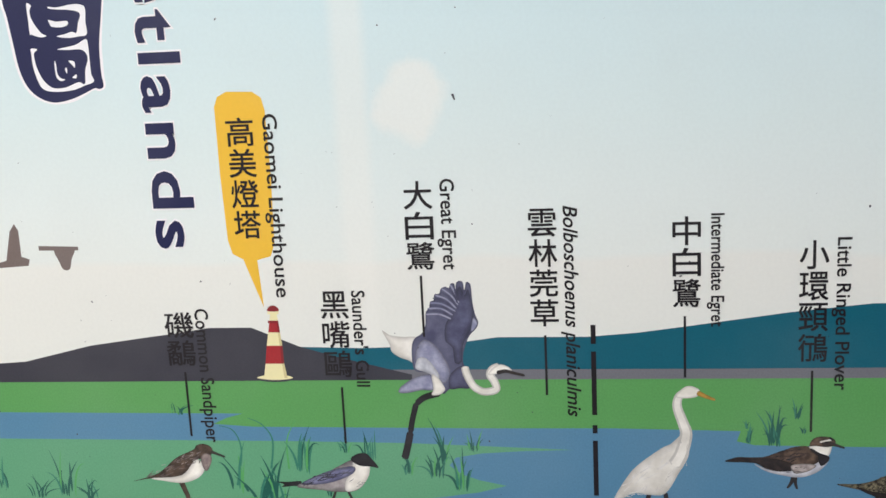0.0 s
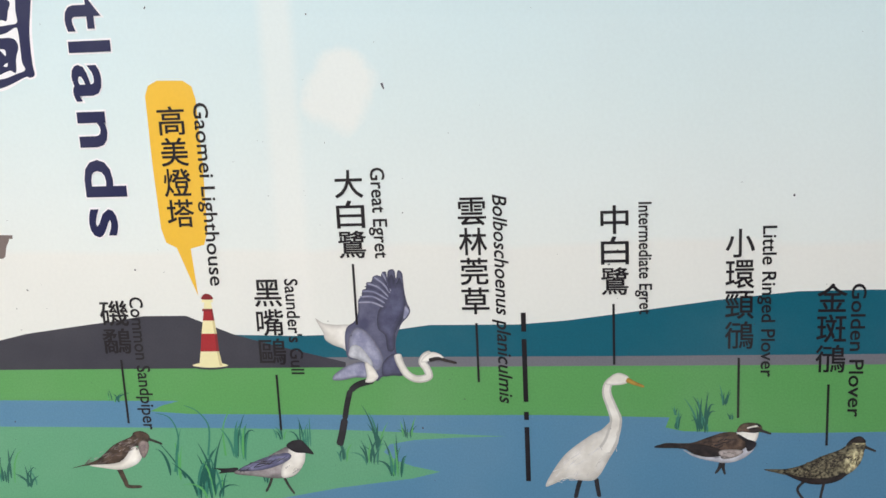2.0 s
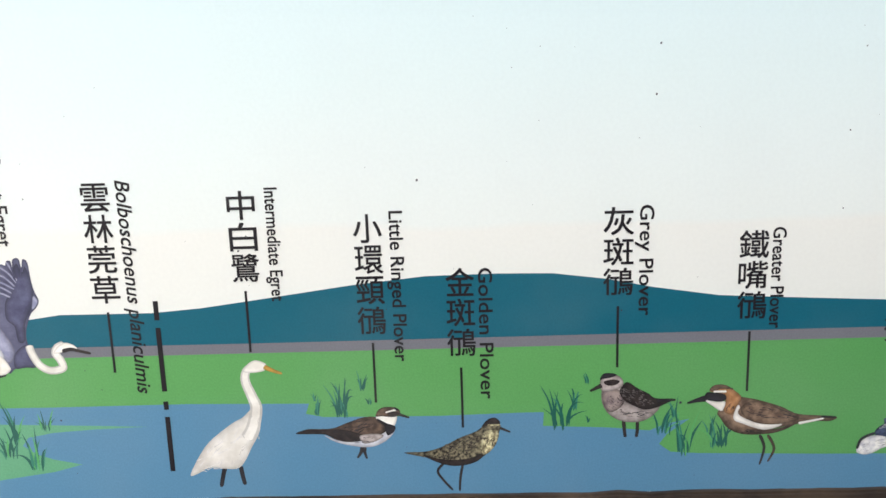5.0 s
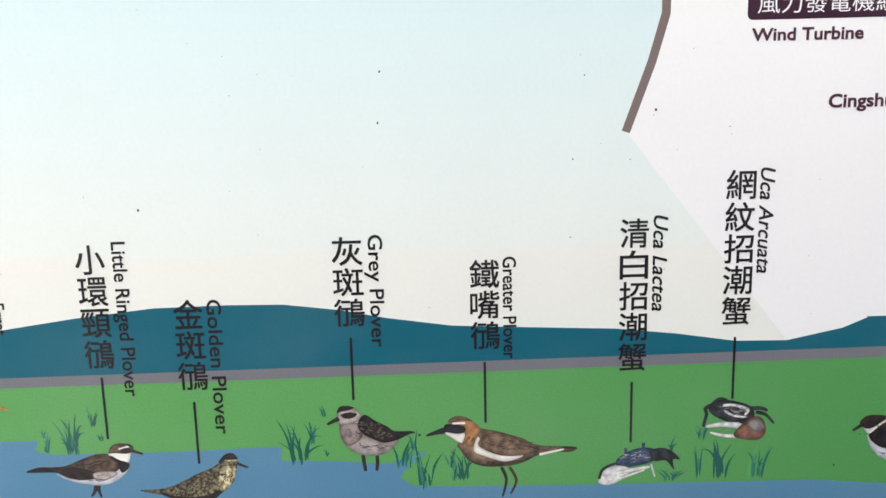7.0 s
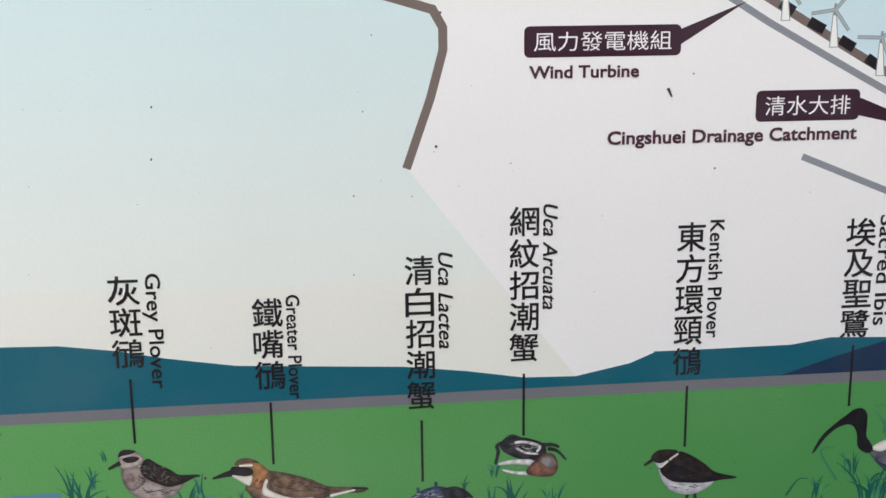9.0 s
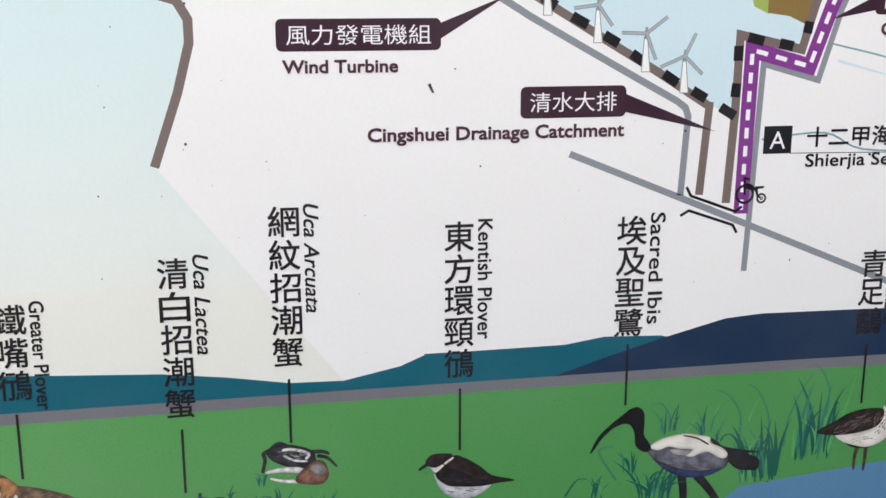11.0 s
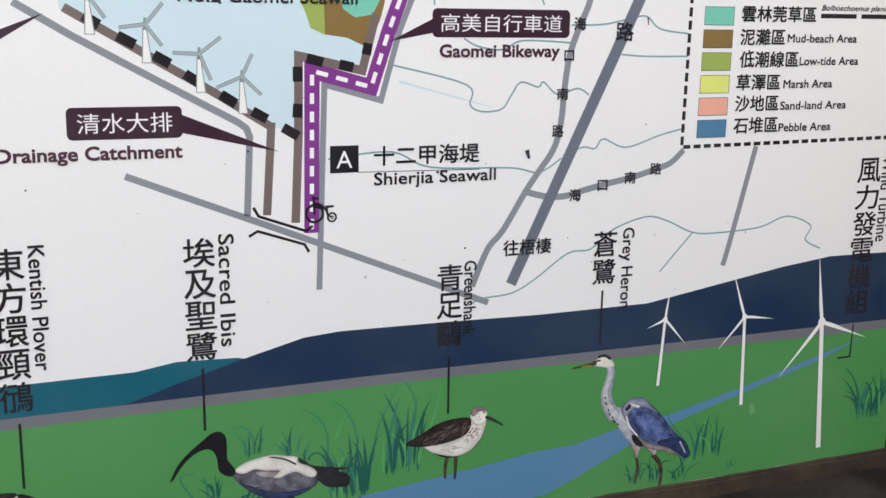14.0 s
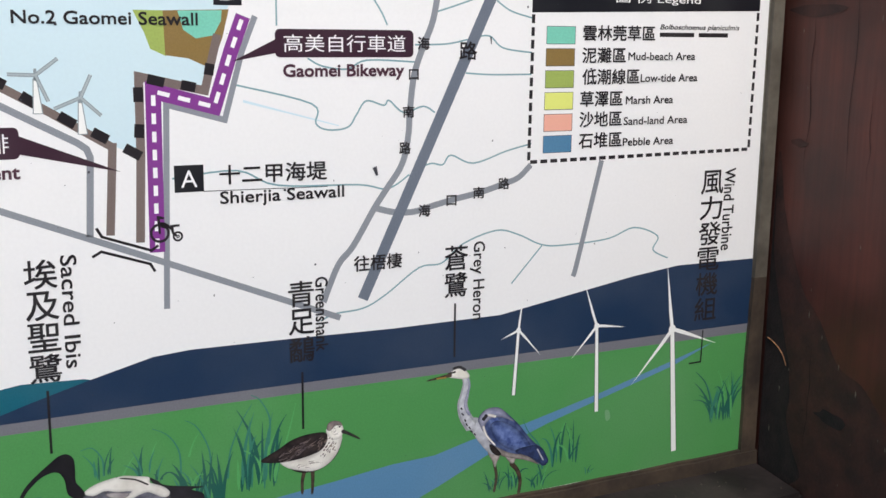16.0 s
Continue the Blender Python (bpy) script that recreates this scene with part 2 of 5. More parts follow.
def glyphs(text, weight, italic, space=1.0):
    """Verts and faces of a line of the built-in font at size 1, with its bounds."""
    key = (text, weight, italic, space)
    if key not in FONT_CACHE:
        c = bpy.data.curves.new("lettering", "FONT")
        c.body, c.offset, c.shear, c.resolution_u = text, weight, 0.25 if italic else 0.0, 3
        c.fill_mode, c.space_character = "FRONT", space
        ob = bpy.data.objects.new("lettering", c)
        me = bpy.data.meshes.new_from_object(ob)
        verts = [(v.co.x, v.co.y) for v in me.vertices]
        faces = [tuple(p.vertices) for p in me.polygons]
        bpy.data.objects.remove(ob)
        bpy.data.curves.remove(c)
        bpy.data.meshes.remove(me)
        xs, ys = [v[0] for v in verts], [v[1] for v in verts]
        FONT_CACHE[key] = verts, faces, (min(xs), max(xs), min(ys), max(ys))
    return FONT_CACHE[key]


def thicken(verts, faces, layer, spread):
    """Lettering with fuller strokes: four copies a hair's breadth apart, each just above the last."""
    allv, allf = [], []
    for k, (dx, dz) in enumerate(((-1, -1), (1, -1), (-1, 1), (1, 1))):
        n = len(allv)
        allv += lay([(x + dx * spread, z + dz * spread) for x, z in verts], layer + 0.25 * k)
        allf += [tuple(i + n for i in q) for q in faces]
    return allv, allf


def caption(text, x, top, end, width):
    """A column of upright characters, one below the other."""
    pitch, verts, faces = (top - end) / len(text), [], []
    for i, ch in enumerate(text):
        v, f, (x0, x1, y0, y1) = glyphs(ch, 0.0, False)
        n = len(verts)
        tall, wide = pitch * 0.90, width * (0.96 if x1 - x0 > 0.7 else 0.85)
        mid = top - pitch * (i + 0.5)
        verts += [(x + ((a - x0) / (x1 - x0) - 0.5) * wide, mid + ((b - y0) / (y1 - y0) - 0.5) * tall) for a, b in v]
        faces += [tuple(k + n for k in q) for q in f]
    return mesh_object("caption", *thicken(verts, faces, 46, 0.027), MAT["ink"], panel)


def sideways(text, x, top, end, width, italic=False, ink="ink", bold=False):
    """A line of letters turned a quarter clockwise, running downwards; width is from the tails to the tops of the letters."""
    v, f, (x0, x1, y0, y1) = glyphs(text, 0.021 if bold else 0.0, italic, 1.18 if bold else 1.0)
    along = (top - end) / (x1 - x0)
    across = width / 0.74 * (0.98 if bold else 1.04)
    low = 0.0 if bold else y0 * 0.5
    if bold:
        ov, of, _ = glyphs(text, 0.043, italic, 1.18)
        mesh_object("title_outline", lay([(x - width / 2 + (b - low) * across, top - (a - x0) * along) for a, b in ov], 10), of, MAT["white_ink"], panel)
    placed = [(x - width / 2 + (b - low) * across, top - (a - x0) * along) for a, b in v]
    return mesh_object("title_lettering" if bold else "lettering", *thicken(placed, f, 47, 0.0 if bold else 0.02), MAT[ink], panel)


def words(text, x, z, length, height, ink, italic=False, layer=47, spread=0.03):
    """A level line of letters; z is the middle of its capitals."""
    cjk = ord(text[0]) > 0x2000
    v, f, (x0, x1, y0, y1) = glyphs(text, 0.011 if ink == "plum" else 0.0, italic)
    sx = length / (x1 - x0)
    sy = height / (y1 - y0) if cjk else height / 0.71
    mid = (y0 + y1) / 2 if cjk else 0.33
    placed = [(x + (a - x0) * sx, z + (b - mid) * sy) for a, b in v]
    return mesh_object("lettering", *thicken(placed, f, layer, min(spread, 0.02 * height)), MAT[ink], panel)


def bar(name, x, top, end, width):
    return fill(name, "ink", [(x - width / 2, end), (x + width / 2, end), (x + width / 2, top), (x - width / 2, top)], 46)


def leader(x, top, end):
    return fill("leader_line", "ink", [(x - 0.12, end), (x + 0.12, end), (x + 0.12, top), (x - 0.12, top)], 45)


def rounded(x0, z0, x1, z1, r):
    pts = []
    for cx, cz, a0 in ((x1 - r, z1 - r, 0), (x0 + r, z1 - r, 90), (x0 + r, z0 + r, 180), (x1 - r, z0 + r, 270)):
        pts += [(cx + r * math.cos(radians(a0 + k * 22.5)), cz + r * math.sin(radians(a0 + k * 22.5))) for k in range(5)]
    return pts


def plate(text, x0, z0, x1, z1, pointer):
    """A dark rounded name plate of the map with white characters and a pointer."""
    fill("name_plate", "plum_plate", rounded(x0, z0, x1, z1, 0.5), 20)
    fill("plate_pointer", "plum_plate", pointer, 19)
    words(text, x0 + 0.9, (z0 + z1) / 2, x1 - x0 - 1.8, (z1 - z0) * 0.62, "white_ink", layer=24, spread=0.0)


def tile(text, x, z, size):
    """A black square with one white letter."""
    fill("letter_tile", "legend_black", [(x, z), (x + size, z), (x + size, z + size * 0.92), (x, z + size * 0.92)], 20)
    words(text, x + size * 0.22, z + size * 0.44, size * 0.56, size * 0.6, "white_ink", layer=24, spread=0.0)


def map_turbine(x, z, high, tips):
    """A small map sign of a wind turbine: white tapered mast with a grey outline and three thin blades."""
    hub = (x - 0.05, z + high)
    fill("turbine_sign", "white_gloss", [(x - 0.42, z), (x + 0.42, z), (x + 0.05, z + high - 0.3), (x - 0.25, z + high - 0.3)], 14)
    for side in (-1, 1):
        stroke("turbine_sign_edge", "turbine_grey", [(x + side * 0.42, z), (x - 0.1 + side * 0.15, z + high - 0.3)], 0.09, 0.09, 15)
    stroke("turbine_sign_edge", "turbine_grey", [(x - 0.42, z), (x + 0.42, z)], 0.07, 0.07, 15)
    stroke("turbine_sign_nacelle", "turbine_grey", [(hub[0] - 0.05, hub[1] - 0.5), (hub[0], hub[1] + 0.6)], 0.3, 0.24, 16)
    for dx, dz in tips:
        tip = (hub[0] + dx, hub[1] + dz)
        stroke("turbine_sign_blade", "turbine_grey", [hub, tip], 0.36, 0.34, 16)
        stroke("turbine_sign_blade_face", "turbine_face", [hub, tip], 0.2, 0.18, 18)


def turbine(hub, foot, tips, wide):
    """A white wind turbine: straight mast and three tapered blades with a grey rim."""
    stroke("turbine_mast_rim", "slate", [foot, hub], wide + 0.16, wide * 0.8 + 0.16, 21)
    stroke("turbine_mast", "white_gloss", [foot, hub], wide, wide * 0.8, 22)
    for tip in tips:
        mid = (hub[0] * 0.75 + tip[0] * 0.25, hub[1] * 0.75 + tip[1] * 0.25)
        way = (Vector(tip) - Vector(hub)).normalized()
        side = Vector((-way[1], way[0])) * wide
        outline = [Vector(hub) + side * 0.34, Vector(mid) + side * 0.4, Vector(tip), Vector(mid) - side * 0.26, Vector(hub) - side * 0.34]
        fill("turbine_blade", "white_gloss", [(p[0], p[1]) for p in outline], 23)
    fill("turbine_hub", "white_gloss", [(hub[0] + wide * 0.75 * math.cos(a * math.tau / 12), hub[1] + wide * 0.75 * math.sin(a * math.tau / 12)) for a in range(12)], 24)


GRASS_RANDOM = random.Random(5)


def tuft(x, z, wide, high, blades):
    """A tuft of printed grass: many bent blades that taper to a point, dark and light ones mixed."""
    r, verts, faces, index = GRASS_RANDOM, [], [], []
    LAID[0] += 1
    for b in range(round(blades * 1.3)):
        foot = x + (r.random() - 0.5) * wide * 0.5
        lean = (r.random() - 0.5) * wide * 0.9 + (foot - x) * 0.6
        tall, base = high * (0.35 + 0.65 * r.random()), z + high * 0.14 * (r.random() - 0.4)
        droop = 0.55 * max(0.0, r.random() - 0.55)
        pts = [(foot + lean * (u ** 2.2 + droop * u ** 4), base + tall * (u - droop * 1.6 * u ** 5)) for u in (0, 0.15, 0.3, 0.45, 0.6, 0.75, 0.88, 1.0)]
        broad = min(0.38, 0.10 + 0.03 * high) * (0.7 + 0.6 * r.random())
        v, f = ribbon(pts, broad, broad)
        for k, w in enumerate((0.3, 0.85, 1.0, 0.95, 0.8, 0.58, 0.34, 0.08)):
            m = ((v[2 * k][0] + v[2 * k + 1][0]) / 2, (v[2 * k][1] + v[2 * k + 1][1]) / 2)
            for q in (2 * k, 2 * k + 1):
                v[q] = (m[0] + (v[q][0] - m[0]) * w, m[1] + (v[q][1] - m[1]) * w)
        n = len(verts)
        verts += lay(v, 12 + 0.1 * (LAID[0] % 3) + 0.3 * b)
        faces += [tuple(k + n for k in q) for q in f]
        index += [0 if r.random() < 0.62 else 1 if r.random() < 0.7 else 2] * len(f)
    return mesh_object("grass_tuft", verts, faces, None, panel, slots=[MAT[k] for k in ("grass", "grass_mid", "grass_light")], index=index)


def blend(a, b, share):
    """The ink between two inks, made when first asked for."""
    name = a + "_" + b + "_" + str(share)
    if name not in MAT:
        both = [[sum(((1 - share) * int(p[i:i + 2], 16), share * int(q[i:i + 2], 16))) for i in (0, 2, 4)] for p, q in zip(MIXED[a][:2], MIXED[b][:2])]
        first, second = ["".join("%02X" % round(v) for v in c) for c in both]
        MAT[name] = ink_material(name, first, second, MIXED[a][2], 0.04)
    return name


def tone(ink, factor):
    """A lighter or deeper printing of an ink."""
    name = ink + "_tone_" + str(factor)
    if name not in MAT:
        first, second = ["".join("%02X" % min(255, round(int(c[i:i + 2], 16) * factor)) for i in (0, 2, 4)) for c in MIXED[ink][:2]]
        MAT[name] = ink_material(name, first, second, MIXED[ink][2], 0.04)
    return name


def inset(p, depth):
    """The outline moved inwards; None where nothing simple is left."""
    a = np.array(p)
    b = np.roll(a, -1, 0)
    if np.sum(a[:, 0] * b[:, 1] - b[:, 0] * a[:, 1]) < 0:
        a = a[::-1]
        b = np.roll(a, -1, 0)
    way = b - np.roll(a, 1, 0)
    way /= np.maximum(np.linalg.norm(way, axis=1), 1e-9)[:, None]
    q = a + depth * np.stack((-way[:, 1], way[:, 0]), 1)
    side = b - a
    u = np.clip(np.einsum("ijk,jk->ij", q[:, None] - a[None], side) / np.maximum((side ** 2).sum(1), 1e-12), 0, 1)
    near = np.linalg.norm(q[:, None] - (a[None] + u[..., None] * side[None]), axis=2).min(1)
    crosses = (a[None, :, 1] > q[:, None, 1]) != (b[None, :, 1] > q[:, None, 1])
    at = a[None, :, 0] + (q[:, None, 1] - a[None, :, 1]) * side[None, :, 0] / np.where(np.abs(side[None, :, 1]) < 1e-12, 1e-12, side[None, :, 1])
    inside = (crosses & (q[:, None, 0] < at)).sum(1) % 2 == 1
    q = q[inside & (near > 0.93 * depth)]
    if len(q) < 5:
        return None
    c, d = q, np.roll(q, -1, 0)

    def turn(o, m, n):
        return (m[..., 0] - o[..., 0]) * (n[..., 1] - o[..., 1]) - (m[..., 1] - o[..., 1]) * (n[..., 0] - o[..., 0])

    hit = (turn(c[:, None], d[:, None], c[None]) * turn(c[:, None], d[:, None], d[None]) < 0) & (turn(c[None], d[None], c[:, None]) * turn(c[None], d[None], d[:, None]) < 0)
    return None if hit.any() else [(float(x), float(z)) for x, z in q]


def patch(shape, ink, pts):
    """A rounded patch that is printed lighter, in fine steps, from its rim inwards."""
    p = curve_points(pts, True, 5)
    wide = max(q[0] for q in p) - min(q[0] for q in p)
    high = max(q[1] for q in p) - min(q[1] for q in p)
    soft = ink in ("feather_white", "feather_pale", "claw_white")
    dark, bright = (0.84, 1.04) if soft else (0.68, 1.06)
    shape.append((tone(ink, dark), p, [tuple(range(len(p)))], 1.0))
    for k in range(1, 8):
        q = inset(p, 0.024 * k * min(high, wide))
        if q:
            shape.append((tone(ink, round(dark + (bright - dark) * (k / 7) ** 0.6, 2)), q, [tuple(range(len(q)))], 0.2))
    shape[-1] += (ink,)


def limb(shape, ink, pts, w0, w1):
    """A tapered stroke with rounded ends and a lighter middle."""
    pts = curve_points(pts, False, 5) if len(pts) > 2 else [tuple(Vector(pts[0]).lerp(Vector(pts[1]), u)) for u in (0, 0.06, 0.3, 0.7, 0.94, 1)]
    for scale, factor in ((1.0, 0.84), (0.62, 1.0)):
        v, f = ribbon(pts, max(w0, 0.2) * scale, max(w1, 0.15) * scale)
        for a, b in ((0, 1), (-2, -1)):
            m = ((v[a][0] + v[b][0]) / 2, (v[a][1] + v[b][1]) / 2)
            for k in (a, b):
                v[k] = (m[0] + (v[k][0] - m[0]) * 0.5, m[1] + (v[k][1] - m[1]) * 0.5)
        shape.append((tone(ink, factor), v, f, 1.0 if scale == 1.0 else 0.3))


def flecks(shape, ink, centre, size, tilt, count, long, wide):
    """Short feather marks strewn over an oval, all nearly along one direction (degrees)."""
    r = random.Random(round(centre[0] * 31 + centre[1] * 17))
    under = [q[4] for q in shape if len(q) > 4]
    ink = blend(ink, under[-1], 0.68) if under and under[-1] != ink else ink
    for i in range(count):
        a, d = r.random() * math.tau, math.sqrt(r.random())
        u, w = size[0] * d * math.cos(a), size[1] * d * math.sin(a)
        c, s = math.cos(radians(tilt)), math.sin(radians(tilt))
        x, z = centre[0] + u * c - w * s, centre[1] + u * s + w * c
        t = radians(tilt + r.uniform(-22, 22))
        h = long * r.uniform(0.3, 0.65)
        v, f = ribbon([(x - h * math.cos(t), z - h * math.sin(t)), (x, z), (x + h * math.cos(t), z + h * math.sin(t))], wide * r.uniform(0.6, 1.2), wide * 0.2)
        shape.append((ink, v, f, 0.2))


def picture(shape, label):
    """One flat printed picture, in one mesh of coloured patches one above the other."""
    verts, faces, index, inks, depth = [], [], [], [], 14.0
    for ink, v, f, rise, *_ in shape:
        if ink not in inks:
            inks.append(ink)
        n = len(verts)
        depth += rise
        verts += lay(v, depth)
        faces += [tuple(k + n for k in q) for q in f]
        index += [inks.index(ink)] * len(f)
    return mesh_object("printed_shape", verts, faces, None, panel, label, slots=[MAT[i] for i in inks], index=index)


# ---- ground and kiosk ----
bm = bmesh.new()
bmesh.ops.create_grid(bm, x_segments=40, y_segments=40, size=600)
tagged(part("ground", bm, GROUND), "grey dusty concrete paving round the board", "ground", kind="structure")
# added unseen wall, partly blocks sun and sky for one end of the board
tagged(part("unseen_shade_wall", box(-0.3, 7.0, -3.3, -3.0, -0.02, 4.0, 0.01), SHADE_WALL), "added plain grey wall, out of view, that shades one end of the board", "wall", kind="structure")

board = tagged(new("information_board"), "large printed wetland information panel in a dark red timber frame", "information board")
panel = mesh_object("panel", [(x, y, z) for y in (0.0, 0.012) for x, z in ((-0.79, 1.128), (2.209, 1.128), (2.209, 1.99), (-0.79, 1.99))],
                    [(0, 1, 2, 3), (7, 6, 5, 4), (0, 4, 5, 1), (1, 5, 6, 2), (2, 6, 7, 3), (3, 7, 4, 0)], SKY_PRINT, board, "weathered printed panel with hills, meadow, birds and map")
# beads that hold the panel
bm = box(2.207, 2.236, -0.006, 0.03, 1.10, 2.0, 0.006, 0.0, 60)
for v in bm.verts:
    if v.co.x < 2.218:  # the worn inner edge laps further over the panel towards its foot
        v.co.x -= 0.007 * min(1.0, max(0.0, (1.45 - v.co.z) / 0.2)) + 0.0012 * noise.noise(Vector((0, 0, v.co.z * 60)))
bead = part("side_bead", bm, BEAD, board, "grey weathered bead with grime")
bead.data.materials.append(BEAD_BROWN)  # wet brown grime has crept up its foot
for face in bead.data.polygons:
    face.material_index = int(face.center.z < 1.37 + 0.03 * noise.noise(face.center * 13))
part("bottom_bead", box(-0.80, 2.2355, -0.008, 0.03, 1.095, 1.1308, 0.003, 0.003, 90), BEAD_BROWN, board, "muddy brown weathered bead")
part("side_bead", box(-0.82, -0.787, -0.006, 0.03, 1.10, 2.0, 0.003), BEAD, board)
# timber
part("post", box(2.2385, 2.42, -0.30, 0.16, 0.0, 2.12, 0.012), POST_WOOD, board, "dark red stained timber post with cracks")
part("post", box(-1.003, -0.8225, -0.30, 0.16, 0.0, 2.12, 0.012), POST_WOOD, board)
part("top_rail", box(-0.8215, 2.2375, -0.06, 0.10, 1.992, 2.10, 0.008), POST_WOOD, board)
part("bottom_rail", box(-0.8215, 2.2375, -0.07, 0.06, 0.86, 1.09, 0.010), BEAM_WOOD, board)
bm = box(-0.8215, 2.2372, -0.098, -0.002, 1.078, 1.112, 0.007, 0.0016, 60)
for v in bm.verts:
    v.co.z += 0.12 * (v.co.y + 0.0)
part("ledge", bm, LEDGE, board, "worn grimy ledge below the panel")

# ---- printed scenery ----
# land, hills, meadow and water
fill("land", "land_white", [(84.4, 198), (84.4, 168.9), (89.5, 167.4), (92.2, 166.6), (93.1, 165), (93.1, 163), (89.6, 152.4), (105.7, 131.5), (130, 131.5), (221, 131.5), (221, 198)], 1)
fill("far_hill", "teal", [(-14.8, 132.5), (-6.3, 132.3), (1.5, 132.5), (8, 133.4), (17.2, 133.4), (22.2, 133.8), (26.8, 134.4), (37, 135.8), (44.6, 136.6), (51.6, 136.7), (57, 136.6), (62.3, 135.9), (66.6, 135), (73.1, 134), (78.6, 133.7), (89, 133.2), (95, 132.5), (100.6, 131.6), (105.7, 131.5), (111.1, 132.6), (113.5, 133.6), (113.4, 133.7), (117.8, 133.7), (127.3, 133.8), (131.3, 134.4), (137.1, 134.2), (160, 128.5), (-22, 128.5)], 2)
fill("grey_hill", "slate", [(-79, 129.5), (-47.3, 130.7), (-44.2, 130.9), (-36.4, 132.7), (-29.8, 133.6), (-26.6, 134), (-22.8, 134.6), (-18.1, 134.6), (-13, 132.5), (-8.8, 131.3), (-1.1, 129.4), (-1.1, 128.6), (-79, 127.6)], 5)
fill("navy_hill", "navy", [(126.2, 130.6), (131.6, 132.3), (137.2, 133.9), (143.8, 135.6), (147.6, 135.9), (158.8, 135.8), (170, 135.6), (183.5, 135.7), (196.3, 137.7), (202, 138.6), (208.9, 139.4), (221, 139.3), (221, 128.5)], 3)
fill("shore_band", "band_grey", [(-18, 129.9), (30, 130), (60, 130.2), (150, 130.8), (221, 130.6), (221, 128.6), (-18, 128.2)], 4)
fill("meadow", "meadow", [(-79, 128.3), (-4, 128.8), (60, 129.1), (150, 129.7), (221, 129.4), (221, 113.05), (-79, 113.05)], 6)
river = [(-28.2, 125), (-19.9, 125), (-21.8, 124.5), (-23.3, 123.8), (-18.7, 123.5), (-9.3, 123.5), (5.8, 123.5), (19.8, 123.6), (32.3, 123.4), (31.9, 122.3), (33.7, 121.9), (45.3, 121.8)]
river += [(53.9, 122), (56, 122), (55.9, 120.5), (62.5, 120.2), (66.6, 119.8), (68.3, 120.5), (70.6, 121), (68.4, 119.4), (67.6, 118.3), (68.8, 117.4), (71.6, 117.2), (84.1, 116.9), (91.7, 116.8), (109.3, 116.6)]
fill("water", "water", [(-79, 125)] + river + [(125, 115.2), (125, 113), (-79, 113)], 7)
fill("stream", "stream", [(144.2, 115.6), (146.6, 117.3), (162.9, 118.9), (169.8, 119.7), (175.2, 119.9), (180, 121), (187.2, 121.9), (197.7, 124.2), (208.8, 127), (215.2, 128.7), (208.8, 126.3), (197.7, 123.4), (190.5, 121.5), (182.2, 118.8), (175.7, 116), (171.6, 114.4), (160, 113.2)], 7)
fill("island", "meadow_pale", [(-79, 121.9), (-14, 121.9), (-1.9, 121.8), (4.1, 121.6), (10.1, 121.4), (15.6, 121.2), (10.1, 121), (5.8, 120.7), (3.1, 120.2), (2.4, 119.3), (3.8, 118.3), (5.5, 117.7), (8.4, 117.1), (5.4, 116.3), (-2.7, 115.1), (-11.6, 113.3), (-19.6, 113), (-79, 113)], 8)
# yellow speech balloon, lighthouse and distant flyers
fill("balloon", "yellow", [(-20, 157.9), (-19.6, 158.9), (-18.6, 159.4), (-15.9, 159.3), (-15, 158.7), (-14.7, 157.4), (-14.6, 150.8), (-14.8, 143.7), (-15.3, 142.3), (-16.8, 141.9), (-16.5, 136.8), (-18.3, 142), (-19.4, 142.6), (-19.8, 144.1), (-20, 150.9)], 9)
fill("lighthouse_base", "cream", [(-17.92, 129.05), (-17.14, 129.3), (-15.87, 129.39), (-14.61, 129.3), (-13.96, 129.05), (-14.65, 128.88), (-15.91, 128.79), (-17.17, 128.88)], 9, smooth=True)
fill("lighthouse_band", "cream", [(-17.16, 129.01), (-16.86, 130.62), (-14.8, 130.62), (-14.55, 129.01)], 11)
fill("lighthouse_band", "red", [(-16.86, 130.62), (-16.56, 132.6), (-14.85, 132.6), (-14.8, 130.62)], 11)
fill("lighthouse_band", "cream", [(-16.56, 132.6), (-16.27, 134.07), (-14.98, 134.06), (-14.85, 132.6)], 11)
fill("lighthouse_band", "red", [(-16.27, 134.07), (-16.04, 135.32), (-15.09, 135.31), (-14.98, 134.06)], 11)
fill("lighthouse_band", "cream", [(-16.04, 135.32), (-15.88, 136.23), (-15.22, 136.23), (-15.09, 135.31)], 11)
fill("lighthouse_band", "cream", [(-16.19, 136.07), (-16.15, 136.48), (-14.95, 136.47), (-14.98, 136.06)], 11)
fill("lighthouse_dome", "red_dark", [(-16.16, 136.4), (-16.09, 136.73), (-15.78, 136.98), (-15.36, 136.97), (-15.01, 136.72), (-15, 136.39)], 12, smooth=True)
fill("lighthouse_railing", "red_dark", [(-16.23, 135.07), (-16.2, 135.36), (-15.08, 135.35), (-15.07, 135.06)], 13)
fill("lighthouse_side", "cream_dark", [(-14.8, 130.62), (-14.55, 129.01), (-14.89, 129.01), (-15.05, 130.62)], 13)
fill("lighthouse_side", "red_dark", [(-14.85, 132.6), (-14.8, 130.62), (-15.09, 130.62), (-15.1, 132.6)], 13)
fill("lighthouse_side", "cream_dark", [(-14.98, 134.06), (-14.85, 132.6), (-15.14, 132.6), (-15.23, 134.06)], 13)
fill("lighthouse_side", "red_dark", [(-15.09, 135.31), (-14.98, 134.06), (-15.23, 134.06), (-15.29, 135.31)], 13)
stroke("lighthouse_base_line", "slate", [(-17.93, 128.92), (-17.18, 128.75), (-15.93, 128.67), (-14.66, 128.75), (-13.97, 128.92)], 0.2, 0.2, 13)
